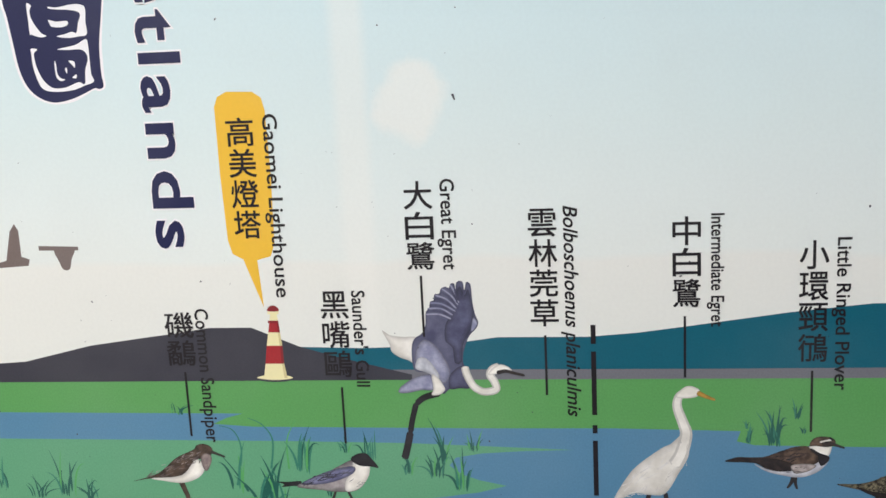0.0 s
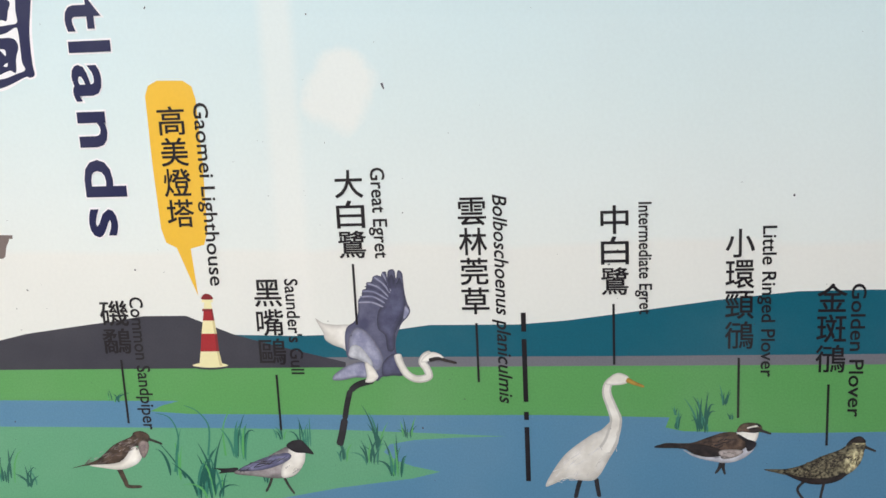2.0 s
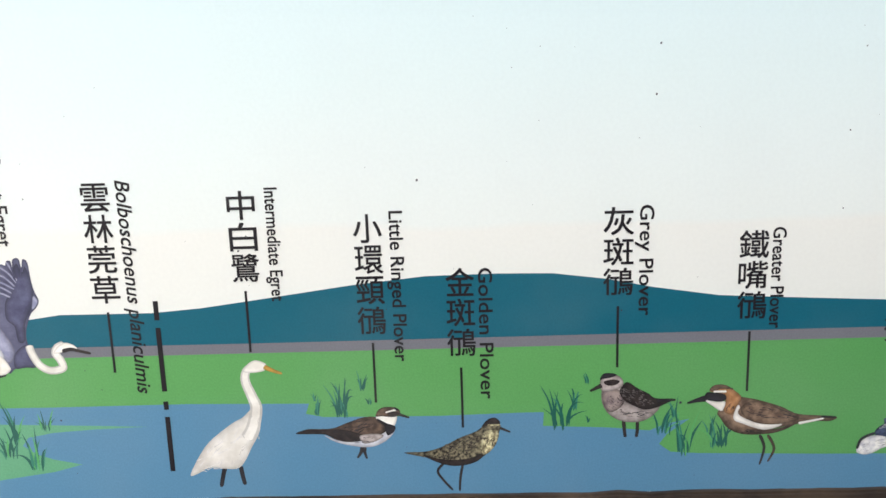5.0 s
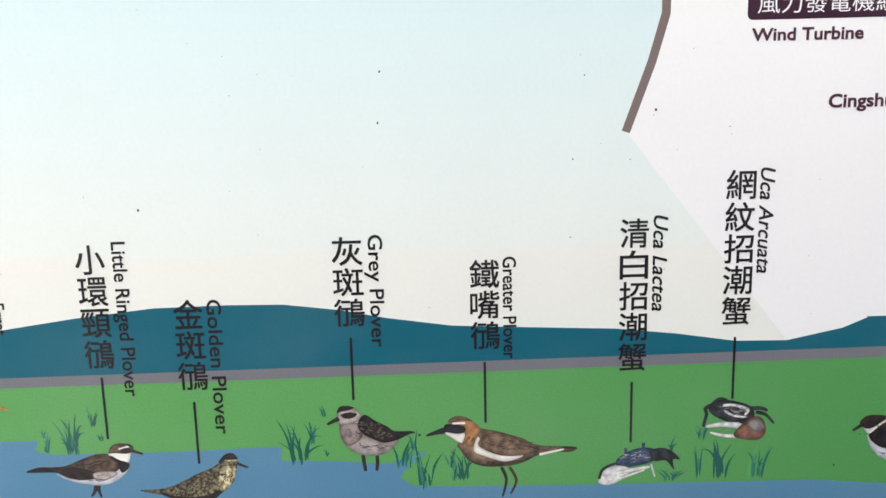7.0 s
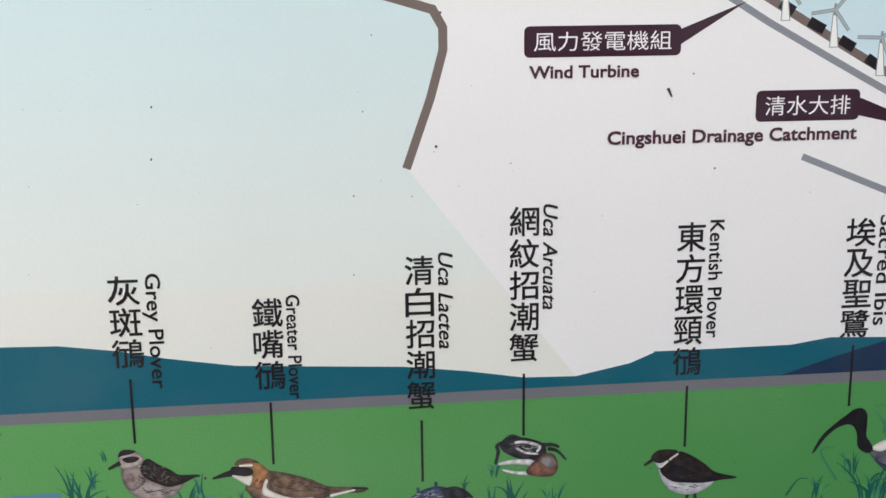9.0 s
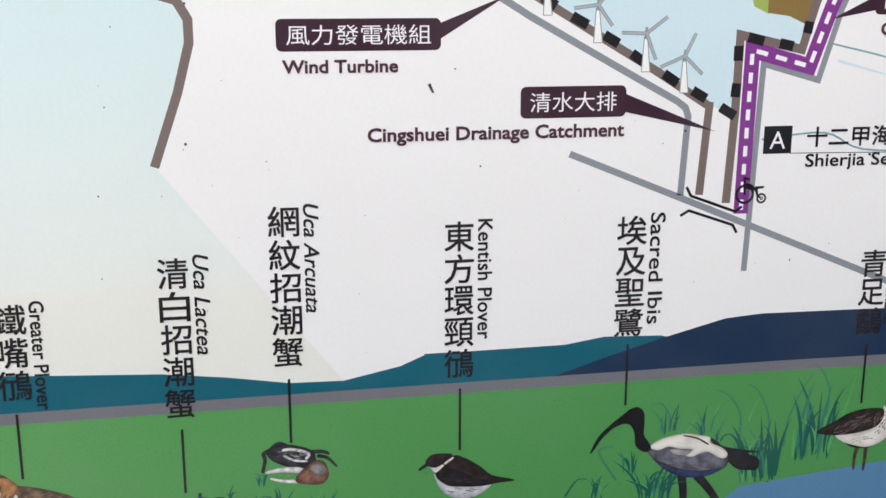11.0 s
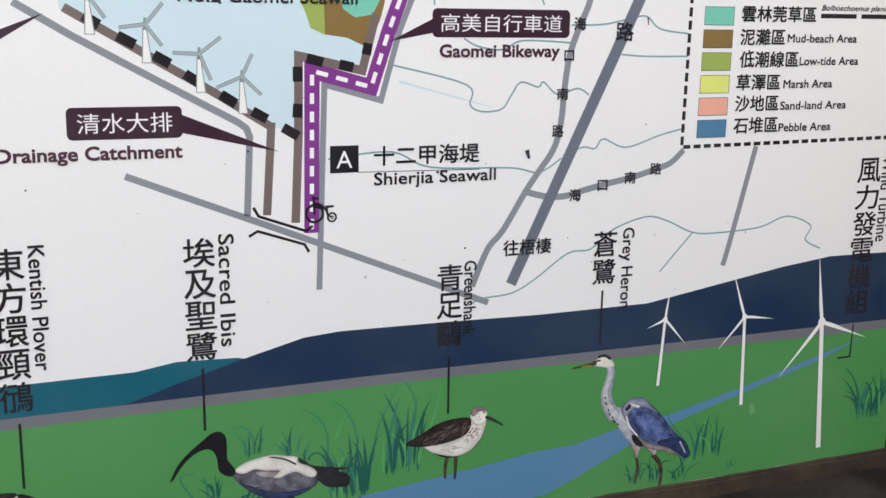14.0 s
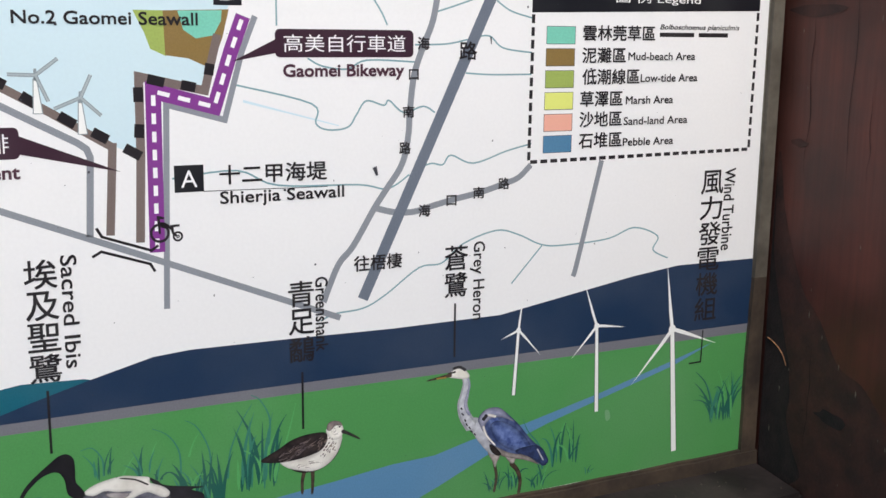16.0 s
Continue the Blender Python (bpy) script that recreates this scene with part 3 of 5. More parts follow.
stroke("flyer", "taupe", [(-41, 143.6), (-36.5, 143.5)], 0.5, 0.4, 9, smooth=False)
fill("flyer", "taupe", [(-39.2, 143.5), (-37, 143.5), (-37.4, 142.3), (-37.7, 141.3), (-38.4, 141.2), (-38.8, 142)], 10, smooth=True)
fill("flyer", "taupe", [(-44.9, 142.3), (-44.1, 145.5), (-43.5, 146.3), (-43.1, 145.6), (-43.1, 142.7), (-42.2, 142.4), (-42.4, 141.7), (-45.8, 141.5), (-47.1, 141.7)], 9)
# the map: sea, shore, roads and streams
fill("map_sea", "sea", [(122.5, 167.3), (130.9, 162.7), (135.4, 160.3), (140.5, 157), (143.5, 155.7), (143.5, 163.4), (149.9, 162), (151.2, 167.3), (153.4, 172), (122.2, 169.5)], 2)
fill("map_patch", "olive", [(143.3, 169.5), (144.3, 167.4), (144.8, 165.9), (146.3, 165.2), (146.5, 169.5)], 3)
fill("map_patch", "mud", [(146.1, 169.5), (146.2, 165.3), (148.4, 165), (150.6, 164), (151.8, 167), (152.5, 169.7)], 4)
fill("map_patch", "mint", [(147.5, 169.5), (148, 167.7), (149.2, 166.9), (150.9, 167.2), (151.7, 168.6), (151.8, 169.6)], 5)
stroke("shore_line", "taupe", [(84.4, 168.9), (89.5, 167.4), (92.2, 166.6), (93.1, 165), (93.1, 163), (91.9, 158.7), (89.6, 152.3)], 0.85, 0.8, 6, smooth=False)
stroke("road", "road_grey", [(118.7, 167.9), (123.3, 165.1), (128.9, 162), (134.2, 159.1), (137.7, 157.2), (138.5, 156.6), (138.8, 155.8), (138.4, 148.2)], 0.66, 0.66, 5, smooth=False)
stroke("seawall", "taupe", [(122.8, 167.5), (130.9, 162.7), (135.4, 160.1), (141, 156.6)], 0.8, 0.8, 6, smooth=False)
stroke("seawall", "taupe", [(140.9, 157.1), (140.3, 148.2)], 0.8, 0.8, 6, smooth=False)
stroke("seawall", "taupe", [(143.1, 147.3), (143.5, 156), (143.6, 163.3), (149.9, 161.9), (151.3, 167.3)], 0.85, 0.85, 6, smooth=False)
stroke("seawall_block", "ink", [(127.2, 165.1), (128.7, 164.3)], 0.95, 0.95, 8, smooth=False)
stroke("seawall_block", "ink", [(130.3, 163.4), (131.7, 162.6)], 0.95, 0.95, 8, smooth=False)
stroke("seawall_block", "ink", [(133, 161.7), (134.2, 160.9)], 0.95, 0.95, 8, smooth=False)
stroke("seawall_block", "ink", [(136.2, 159.8), (137.6, 158.9)], 0.95, 0.95, 8, smooth=False)
stroke("seawall_block", "ink", [(139.1, 158.2), (140.5, 157.4)], 0.95, 0.95, 8, smooth=False)
stroke("seawall_block", "ink", [(142, 156.6), (143.5, 155.7)], 0.95, 0.95, 8, smooth=False)
stroke("seawall_block", "ink", [(143.5, 162.3), (143.5, 160.9)], 0.95, 0.95, 8, smooth=False)
stroke("seawall_block", "ink", [(143.5, 158.8), (143.4, 157.5)], 0.95, 0.95, 8, smooth=False)
stroke("seawall_block", "ink", [(144.4, 163.1), (146, 162.7)], 0.95, 0.95, 8, smooth=False)
stroke("seawall_block", "ink", [(147.6, 162.5), (149, 162.2)], 0.95, 0.95, 8, smooth=False)
stroke("seawall_block", "ink", [(150.5, 164.5), (150.3, 163.4)], 0.95, 0.95, 8, smooth=False)
stroke("seawall_block", "ink", [(124.4, 166.8), (125.7, 166)], 0.95, 0.95, 8, smooth=False)
stroke("bikeway", "purple", [(153.9, 169.1), (152.6, 165.7), (150.8, 160.3), (144.9, 161.9), (144.7, 146.2)], 1.5, 1.5, 7, smooth=False)
dashes("bikeway_mark", "white_ink", [(153.9, 169.1), (152.6, 165.7), (150.8, 160.3), (144.9, 161.9), (144.7, 146.2)], 0.42, 1.05, 0.75, 9)
stroke("road", "road_grey", [(155.1, 169.1), (153.7, 165.7), (151.8, 159), (146.1, 160.6), (145.6, 146.1), (145.4, 140.4)], 0.6, 0.6, 5, smooth=False)
stroke("road", "road_grey", [(127.3, 152.5), (145.2, 145.2), (163.8, 137.5)], 0.64, 0.66, 5, smooth=False)
for ends in ([(139, 149), (139.5, 148.1)], [(139.4, 148.15), (144.2, 146.4)], [(144.1, 146.4), (144.8, 146.9)], [(138.5, 146.2), (139.4, 146.7)], [(139.3, 146.7), (143.95, 145.1)], [(143.9, 145.2), (144.4, 144.3)]):
    stroke("bridge_mark", "ink", ends, 0.27, 0.27, 10)
ring("bicycle_mark", (145.0, 148.1), 0.85, 0.26, 11)
ring("bicycle_mark", (146.75, 147.65), 0.42, 0.2, 11)
ring("bicycle_mark", (146.75, 147.65), 0.12, 0.12, 11)
for ends in ([(144.9, 149.8), (145.0, 148.0)], [(144.75, 149.7), (145.45, 149.55)], [(145.0, 149.05), (145.45, 149.0), (145.9, 148.7), (146.3, 148.2)], [(146.05, 148.7), (146.95, 148.75)], [(146.2, 148.7), (146.3, 148.0), (146.6, 147.75)], [(145.1, 148.8), (145.9, 148.5)]):
    stroke("bicycle_mark", "ink", ends, 0.28, 0.22, 11)
stroke("road", "road_dark", [(182.4, 173.1), (166.4, 139.3)], 1.35, 1.25, 6)
stroke("road", "road_grey", [(175.3, 172.8), (174.6, 169), (173.4, 166.1), (172.4, 163.2), (171.9, 159.2), (171.8, 157.3), (171.4, 154.9), (170.7, 153.2), (169.3, 151.3), (167.8, 149.2), (165.3, 145.2), (163.6, 143.3), (161.9, 139.4)], 0.72, 0.7, 5)
stroke("road", "road_grey", [(167.8, 149.2), (170.1, 148.6), (172.4, 148.5), (174.6, 149), (177.4, 149.6), (180.7, 150.2), (183.6, 151), (185.5, 151.6), (187.1, 153)], 0.68, 0.68, 5)
stroke("road", "road_grey", [(196.8, 153.1), (193.9, 141.3), (193.3, 139.4)], 0.68, 0.68, 5)
stroke("map_stream", "stream_line", [(153, 162.4), (160.9, 160.4), (161.3, 158.4), (162.6, 157.7), (164.8, 157.9), (165.8, 159.2), (166.9, 160.6), (168.9, 160.1), (169.5, 160.6), (171.2, 159.3), (173.5, 159.9), (174.9, 159.2)], 0.18, 0.18, 4)
stroke("map_stream", "stream_line", [(146.4, 153.4), (152.9, 153.9), (157.1, 152.2), (166, 151.8), (169.3, 151.2), (171.9, 152.6)], 0.18, 0.18, 4)
stroke("map_stream", "stream_line", [(172.9, 153.2), (174.5, 153.7), (175.9, 153.5), (176.9, 154.5), (179.7, 153.5), (183.9, 154.7), (187.1, 155.4)], 0.18, 0.18, 4)
stroke("map_stream", "stream_line", [(161.6, 137.4), (163.2, 138), (166.5, 138.3), (169.2, 139.6), (173.1, 142.2), (175.9, 142.5), (178.6, 144.5), (182.8, 145.7), (185.7, 145), (188.8, 143.6), (191.9, 143.3), (198.1, 143.6), (201.9, 144.7), (205.5, 143.4), (204.9, 141.7), (207.2, 140.5)], 0.18, 0.18, 4)
stroke("map_stream", "stream_line", [(189, 143.6), (184.9, 139.3)], 0.18, 0.18, 4)
stroke("map_stream", "stream_line", [(160.5, 165), (162.1, 164.2), (164.8, 163.9), (167, 164.8), (172.5, 164.6)], 0.18, 0.18, 4)
stroke("map_stream", "stream_line", [(178.6, 163.4), (181.8, 163.2), (186.9, 163.2)], 0.18, 0.18, 4)
stroke("map_stream", "stream_line", [(172.5, 166.4), (176.2, 166.5), (178.9, 167), (181.4, 167.4), (183.2, 166.1), (186.9, 165.6)], 0.18, 0.18, 4)
stroke("map_stream", "stream_line", [(167.1, 172), (168.6, 169.8), (169.3, 168.4)], 0.18, 0.18, 4)
stroke("map_stream", "stream_line", [(174.8, 169.8), (176.8, 170.4), (180.2, 171.5)], 0.18, 0.18, 4)
stroke("map_stream", "stream_line", [(182.3, 171.2), (184.1, 170.1), (186.8, 169.4)], 0.18, 0.18, 4)
stroke("map_stream", "stream_line", [(157.3, 171.8), (157.3, 168.2)], 0.18, 0.18, 4)
map_turbine(124.9, 165.2, 3.4, ((1.6, 1.9), (-2.4, -0.2), (1.4, -2.0)))
map_turbine(129.7, 162.7, 3.4, ((1.6, 1.9), (-2.3, -0.3), (1.4, -1.9)))
map_turbine(134.4, 160.0, 3.5, ((2.0, 1.5), (-2.4, 0.1), (1.0, -2.4)))
map_turbine(138.25, 158.0, 3.4, ((1.0, 2.1), (-2.4, -1.0), (1.8, -1.7)))
# white wind turbines beside the stream
turbine((208.5, 131.2), (209.7, 114.7), [(207.2, 140), (215.8, 128.5), (202.4, 124.5)], 0.75)
turbine((197.0, 132.9), (197.4, 121.9), [(194.8, 139.1), (201.3, 132.3), (193.4, 129.1)], 0.5)
turbine((186.0, 133.6), (185.5, 125.7), [(186.6, 137.9), (183.6, 132.7), (189.1, 130.2)], 0.42)

sandpiper = []
limb(sandpiper, "beak_brown", [(-27.7, 117.2), (-27.1, 115.5), (-26.8, 114.9), (-25.2, 114.9)], 0.66, 0.33)
patch(sandpiper, "feather_brown", [(-33.2, 117), (-30.2, 118), (-28, 119.8), (-25.9, 120.8), (-25.5, 121.3), (-24.7, 121.5), (-23.9, 121.2), (-23.7, 120.6), (-24.4, 119.7), (-25.8, 119.6), (-27.3, 117.8), (-29.6, 117.5), (-31.6, 117.3)])
patch(sandpiper, "feather_white", [(-25.7, 119.7), (-24.8, 118.7), (-25.5, 117.6), (-27.4, 116.9), (-29.7, 117.1), (-31, 117.4), (-27.5, 117.8)])
patch(sandpiper, "feather_taupe", [(-24.6, 120.4), (-23.9, 120.1), (-24.0, 119.2), (-24.6, 118.3), (-25.0, 118.9), (-25.1, 119.9)])
limb(sandpiper, "beak_dark", [(-23.9, 120.6), (-22.3, 120)], 0.39, 0.19)
flecks(sandpiper, "feather_dark", (-28.5, 118.7), (3.6, 0.72), 24, 26, 0.92, 0.14)
flecks(sandpiper, "feather_pale", (-27.8, 119.2), (3.26, 0.65), 24, 12, 0.52, 0.08)
flecks(sandpiper, "feather_brown", (-24.7, 119.4), (0.52, 0.91), 80, 10, 0.39, 0.1)
picture(sandpiper, "small brown and white printed shape")
gull = []
limb(gull, "beak_dark", [(-10.2, 116.2), (-10.5, 115.4), (-11, 114.5)], 0.31, 0.25)
limb(gull, "beak_dark", [(-8.8, 116.2), (-8.4, 115.3), (-7.8, 114.3)], 0.31, 0.25)
patch(gull, "feather_black", [(-16.7, 117.2), (-15.4, 117.2), (-14, 117.3), (-14.2, 116.8), (-15.1, 116.7), (-16.2, 116.6), (-15.9, 116.9)])
patch(gull, "feather_grey", [(-14.5, 116.7), (-11.5, 118.1), (-9.5, 119.2), (-7.9, 119.9), (-6.4, 119.4), (-6.5, 117.9), (-7.7, 116.4), (-9.6, 116.1), (-11.8, 116.3)])
patch(gull, "feather_white", [(-7.9, 119.8), (-6.4, 119.6), (-6.4, 118.1), (-7.5, 116.6), (-9, 116.2), (-9, 117.4), (-8.3, 118.4)])
patch(gull, "feather_violet", [(-14, 117), (-10.9, 118.5), (-8.2, 119.1), (-8, 118.4), (-9.7, 117.5), (-11.7, 117)])
patch(gull, "feather_black", [(-8.3, 119.9), (-7.6, 120.5), (-6.6, 120.6), (-6, 120), (-5.3, 119), (-6.2, 119.1), (-7.4, 119.2)])
flecks(gull, "feather_slate", (-10.9, 117.9), (2.58, 0.49), 18, 22, 1.35, 0.12)
flecks(gull, "feather_pale", (-9.9, 118.3), (2.21, 0.49), 18, 12, 0.86, 0.1)
flecks(gull, "feather_pale", (-7.8, 117.1), (0.86, 0.61), 20, 5, 0.55, 0.09)
picture(gull, "grey and white printed shape with black cap")
great_egret = []
limb(great_egret, "feather_black", [(1.8, 127.4), (0.1, 126.9), (-0.8, 126.2)], 0.75, 0.62)
limb(great_egret, "feather_black", [(-0.8, 126.3), (-1.3, 124.5), (-1.6, 123)], 0.62, 0.6)
limb(great_egret, "feather_black", [(-1.6, 123.1), (-2, 121.4), (-2.4, 120)], 0.75, 0.8)
patch(great_egret, "feather_white", [(-4, 134.2), (-3.2, 133.7), (-1.9, 133.5), (-0.5, 133.5), (0.3, 133), (-0.2, 130.8), (-0.7, 129.9), (-1.1, 130.8), (-2.3, 131.3), (-3.1, 131.9), (-3.3, 132.7)])
patch(great_egret, "feather_violet", [(-0.8, 129.9), (-1, 131.9), (-0.7, 133.2), (0.2, 133.9), (0.6, 134.8), (0.7, 136.1), (1.1, 136.6), (1.2, 137.2), (1.6, 137.4), (1.7, 138), (2.2, 138.1), (2.4, 138.6), (2.9, 138.8), (3.2, 138.6), (3.4, 139.1), (3.8, 139.1), (3.9, 138.5), (4, 139.2), (4.4, 139.4), (4.7, 139.2), (4.8, 138.3), (5, 139.2), (5.3, 139.2), (5.5, 138.8), (5.6, 137.1), (5.8, 135.9), (6.1, 135), (5.8, 134.3), (5.2, 133.7), (4.8, 132.9), (4.4, 131.7), (4.4, 130.5), (4.9, 129.6), (5, 128), (3.9, 127.9), (2.8, 127.8), (2.1, 127.3), (1.4, 128.6), (0.5, 129.6)])
patch(great_egret, "feather_slate", [(3.9, 138.1), (4.4, 138.8), (4.8, 137.9), (5.2, 138.5), (5.6, 136.6), (5.6, 134.9), (5, 133.7), (4.4, 132.5), (4.2, 130.8), (3.5, 130.7), (3.3, 132.3), (2.6, 133.1), (2.7, 134.8), (3.6, 136.3)])
patch(great_egret, "feather_lilac", [(-0.6, 130.5), (-0.5, 132.2), (0.4, 133.2), (1.6, 132.5), (2.5, 131.1), (3, 129.5), (2.2, 128.4), (1.2, 129.5), (0.3, 129.9)])
patch(great_egret, "feather_pale", [(-0.7, 130.1), (-0.3, 131.2), (0.6, 131.1), (1.7, 129.6), (1.7, 128.9), (0.5, 129.6)])
patch(great_egret, "feather_slate", [(2.9, 129.3), (4, 130.3), (4.7, 129.8), (5, 128.1), (3.8, 127.9), (2.8, 127.9)])
patch(great_egret, "feather_lilac", [(5.6, 135.5), (5.9, 135.2), (6, 134.8), (5.6, 134.2), (5.3, 134.1), (5.4, 134.8)])
limb(great_egret, "feather_lilac", [(3.8, 136.2), (2.4, 137), (1.2, 137.1)], 0.12, 0.2)
limb(great_egret, "feather_lilac", [(3.9, 136.5), (2.9, 137.5), (1.8, 137.9)], 0.12, 0.2)
limb(great_egret, "feather_lilac", [(4.1, 136.9), (3.4, 137.9), (2.5, 138.6)], 0.12, 0.2)
limb(great_egret, "feather_lilac", [(4.2, 137.1), (3.8, 138.2), (3.4, 139)], 0.12, 0.2)
limb(great_egret, "feather_lilac", [(3.5, 135.8), (2.3, 136.5), (0.9, 136.5)], 0.12, 0.2)
limb(great_egret, "feather_lilac", [(3.3, 135.4), (2.1, 135.9), (0.7, 135.9)], 0.12, 0.2)
limb(great_egret, "feather_slate", [(3.9, 136.3), (2.6, 137.3), (1.5, 137.6)], 0.1, 0.16)
limb(great_egret, "feather_slate", [(4, 136.7), (3.2, 137.7), (2.3, 138.3)], 0.1, 0.16)
limb(great_egret, "feather_slate", [(4.1, 137), (3.6, 138.2), (3, 138.7)], 0.1, 0.16)
limb(great_egret, "feather_slate", [(3.7, 136), (2.4, 136.7), (1.1, 136.8)], 0.1, 0.16)
limb(great_egret, "feather_slate", [(3.4, 135.6), (2.2, 136.2), (0.8, 136.2)], 0.1, 0.16)
limb(great_egret, "feather_slate", [(4.6, 137.3), (4.7, 138), (4.8, 138.5)], 0.1, 0.16)
limb(great_egret, "feather_slate", [(4.2, 137.3), (3.9, 138.1), (3.8, 138.6)], 0.1, 0.16)
patch(great_egret, "feather_lilac", [(-2.6, 127.7), (-2.2, 128.2), (-0.8, 129.1), (0.8, 129.4), (1.2, 128.4), (1, 127.7), (-0.2, 127.7), (-1.6, 127.4), (-2.5, 127.4)])
patch(great_egret, "feather_white", [(1, 129.4), (1.7, 129), (2.2, 128.2), (2.3, 127.7), (1.7, 127.2), (0.9, 127.2), (1.1, 127.9)])
limb(great_egret, "feather_white", [(4.5, 130.3), (4.7, 129.4), (5.3, 128.2), (6.2, 127.6), (7.1, 127.6), (7.7, 127.9), (7.5, 128.7), (7.1, 129.4), (7.4, 130), (8.1, 130.3)], 0.8, 0.85)
patch(great_egret, "feather_white", [(6.9, 129.4), (7.4, 130.1), (8.1, 130.5), (8.7, 130.4), (9.2, 130.1), (9.3, 129.8), (8.4, 129.8), (7.8, 129.5)])
limb(great_egret, "beak_dark", [(7.8, 129.6), (8.7, 129.8), (9.5, 129.6), (10.7, 129.3)], 0.42, 0.26)
picture(great_egret, "violet grey and white printed shape in flight")
white_egret = []
limb(white_egret, "feather_black", [(23.2, 116.6), (22.9, 115.6), (22.6, 114.3)], 0.48, 0.42)
limb(white_egret, "feather_black", [(24.8, 116.6), (24.9, 115.7), (25.1, 114.5)], 0.48, 0.42)
patch(white_egret, "feather_white", [(19.5, 115.7), (20.6, 117.8), (21.9, 119.5), (24.3, 121.4), (25.4, 122), (26.5, 123), (27.2, 122.7), (27.1, 120.6), (26.1, 118.7), (25.1, 116.9), (24.1, 116.3), (21.7, 116.5), (20.4, 115.9)])
limb(white_egret, "feather_white", [(27.6, 127.4), (26.4, 127.3), (26, 126.1), (26.6, 124.2), (26.9, 123), (26.4, 120.9), (25.7, 119.6)], 0.64, 1.54)
patch(white_egret, "feather_white", [(25.9, 127), (26.5, 127.9), (27.3, 128.2), (28.2, 127.8), (28.2, 127.2), (27.3, 126.9)])
limb(white_egret, "beak_orange", [(28, 127.5), (28.8, 127.1), (29.8, 126.7)], 0.58, 0.23)
flecks(white_egret, "feather_pale", (23, 118.4), (3.09, 1.07), 42, 22, 1.07, 0.1)
flecks(white_egret, "feather_grey", (24.7, 117.7), (1.43, 0.71), 55, 9, 0.71, 0.08)
flecks(white_egret, "feather_grey", (26.9, 121.2), (1.53, 0.18), 88, 7, 0.35, 0.12)
flecks(white_egret, "feather_grey", (21.7, 116.4), (1.55, 0.24), 5, 9, 0.6, 0.12)
picture(white_egret, "tall white printed shape with yellow bill")
golden_plover = []
limb(golden_plover, "beak_dark", [(45.9, 116.7), (45.1, 115.7), (45.7, 114.6), (46.6, 113.5)], 0.29, 0.23)
limb(golden_plover, "beak_dark", [(47.7, 116.5), (47.4, 114.9), (47.3, 113.4)], 0.29, 0.23)
patch(golden_plover, "feather_speckled", [(41.7, 117.8), (43.9, 117.9), (45.6, 118.4), (47.3, 119.3), (49, 120), (49.8, 120.6), (50.2, 121.2), (51, 121.4), (51.6, 120.7), (51.4, 119.7), (51, 118.4), (49.6, 117.1), (47.9, 116.3), (46.2, 116.4), (44.4, 117.1)])
patch(golden_plover, "feather_dark", [(43.6, 117.6), (45.6, 117), (48.2, 117), (50.1, 117.8), (49.3, 116.8), (47.9, 116.3), (46.2, 116.3), (44.4, 117)])
patch(golden_plover, "feather_cream", [(50, 120), (51.4, 120), (51, 118.4), (49.9, 117.4), (49.5, 118.4)])
patch(golden_plover, "feather_dark", [(49.7, 120.5), (50.3, 121.3), (51.1, 121.5), (51.6, 120.9), (50.7, 120.8)])
limb(golden_plover, "feather_cream", [(50.3, 120.7), (51.6, 120.7)], 0.23, 0.17)
limb(golden_plover, "beak_dark", [(51.5, 120.4), (52.6, 119.9)], 0.34, 0.17)
flecks(golden_plover, "feather_black", (47.3, 118.2), (3.15, 0.8), 22, 60, 0.34, 0.17)
flecks(golden_plover, "feather_cream", (47.3, 118.5), (2.97, 0.69), 22, 55, 0.29, 0.1)
flecks(golden_plover, "feather_dark", (50.4, 118.9), (0.57, 1.02), 70, 14, 0.28, 0.11)
picture(golden_plover, "speckled yellow and black printed shape")
blue_crab = []
patch(blue_crab, "shell_blue", [(89.2, 119.4), (90.4, 120.3), (91.8, 120.7), (93.1, 120.4), (92.9, 119.2), (91, 118.7), (89.5, 118.6)])
patch(blue_crab, "shell_dark", [(92.6, 120.3), (93.8, 120.6), (94.9, 120.1), (95.6, 119.3), (94.9, 119.3), (95, 118.2), (94.2, 119.2), (93, 119.2)])
patch(blue_crab, "claw_white", [(87.5, 117), (87.7, 118), (88.8, 118.8), (90.4, 118.6), (90.4, 117.8), (88.8, 116.8)])
limb(blue_crab, "shell_dark", [(87.5, 117.4), (87.9, 118.5), (89.2, 119.1)], 0.28, 0.28)
limb(blue_crab, "claw_white", [(89.5, 118.1), (92.6, 118.6)], 0.51, 0.28)
limb(blue_crab, "claw_white", [(89.8, 117.5), (92.1, 118.3)], 0.34, 0.17)
limb(blue_crab, "shell_blue", [(90.2, 119.9), (90.1, 120.7)], 0.28, 0.34)
limb(blue_crab, "shell_blue", [(91.9, 120.5), (91.9, 121.2)], 0.28, 0.34)
limb(blue_crab, "claw_white", [(92.7, 118.9), (93.1, 117.5)], 0.23, 0.17)
flecks(blue_crab, "shell_dark", (91, 119.6), (1.58, 0.51), 0, 16, 0.4, 0.14)
flecks(blue_crab, "claw_white", (91.3, 120.1), (1.35, 0.28), 5, 7, 0.28, 0.07)
flecks(blue_crab, "shell_grey", (88.8, 117.7), (1.13, 0.45), 25, 10, 0.45, 0.09)
flecks(blue_crab, "shell_dark", (90.8, 118), (1.25, 0.17), 15, 8, 0.4, 0.07)
picture(blue_crab, "dark blue printed crab shape with white claw")
white_clawed_crab = []
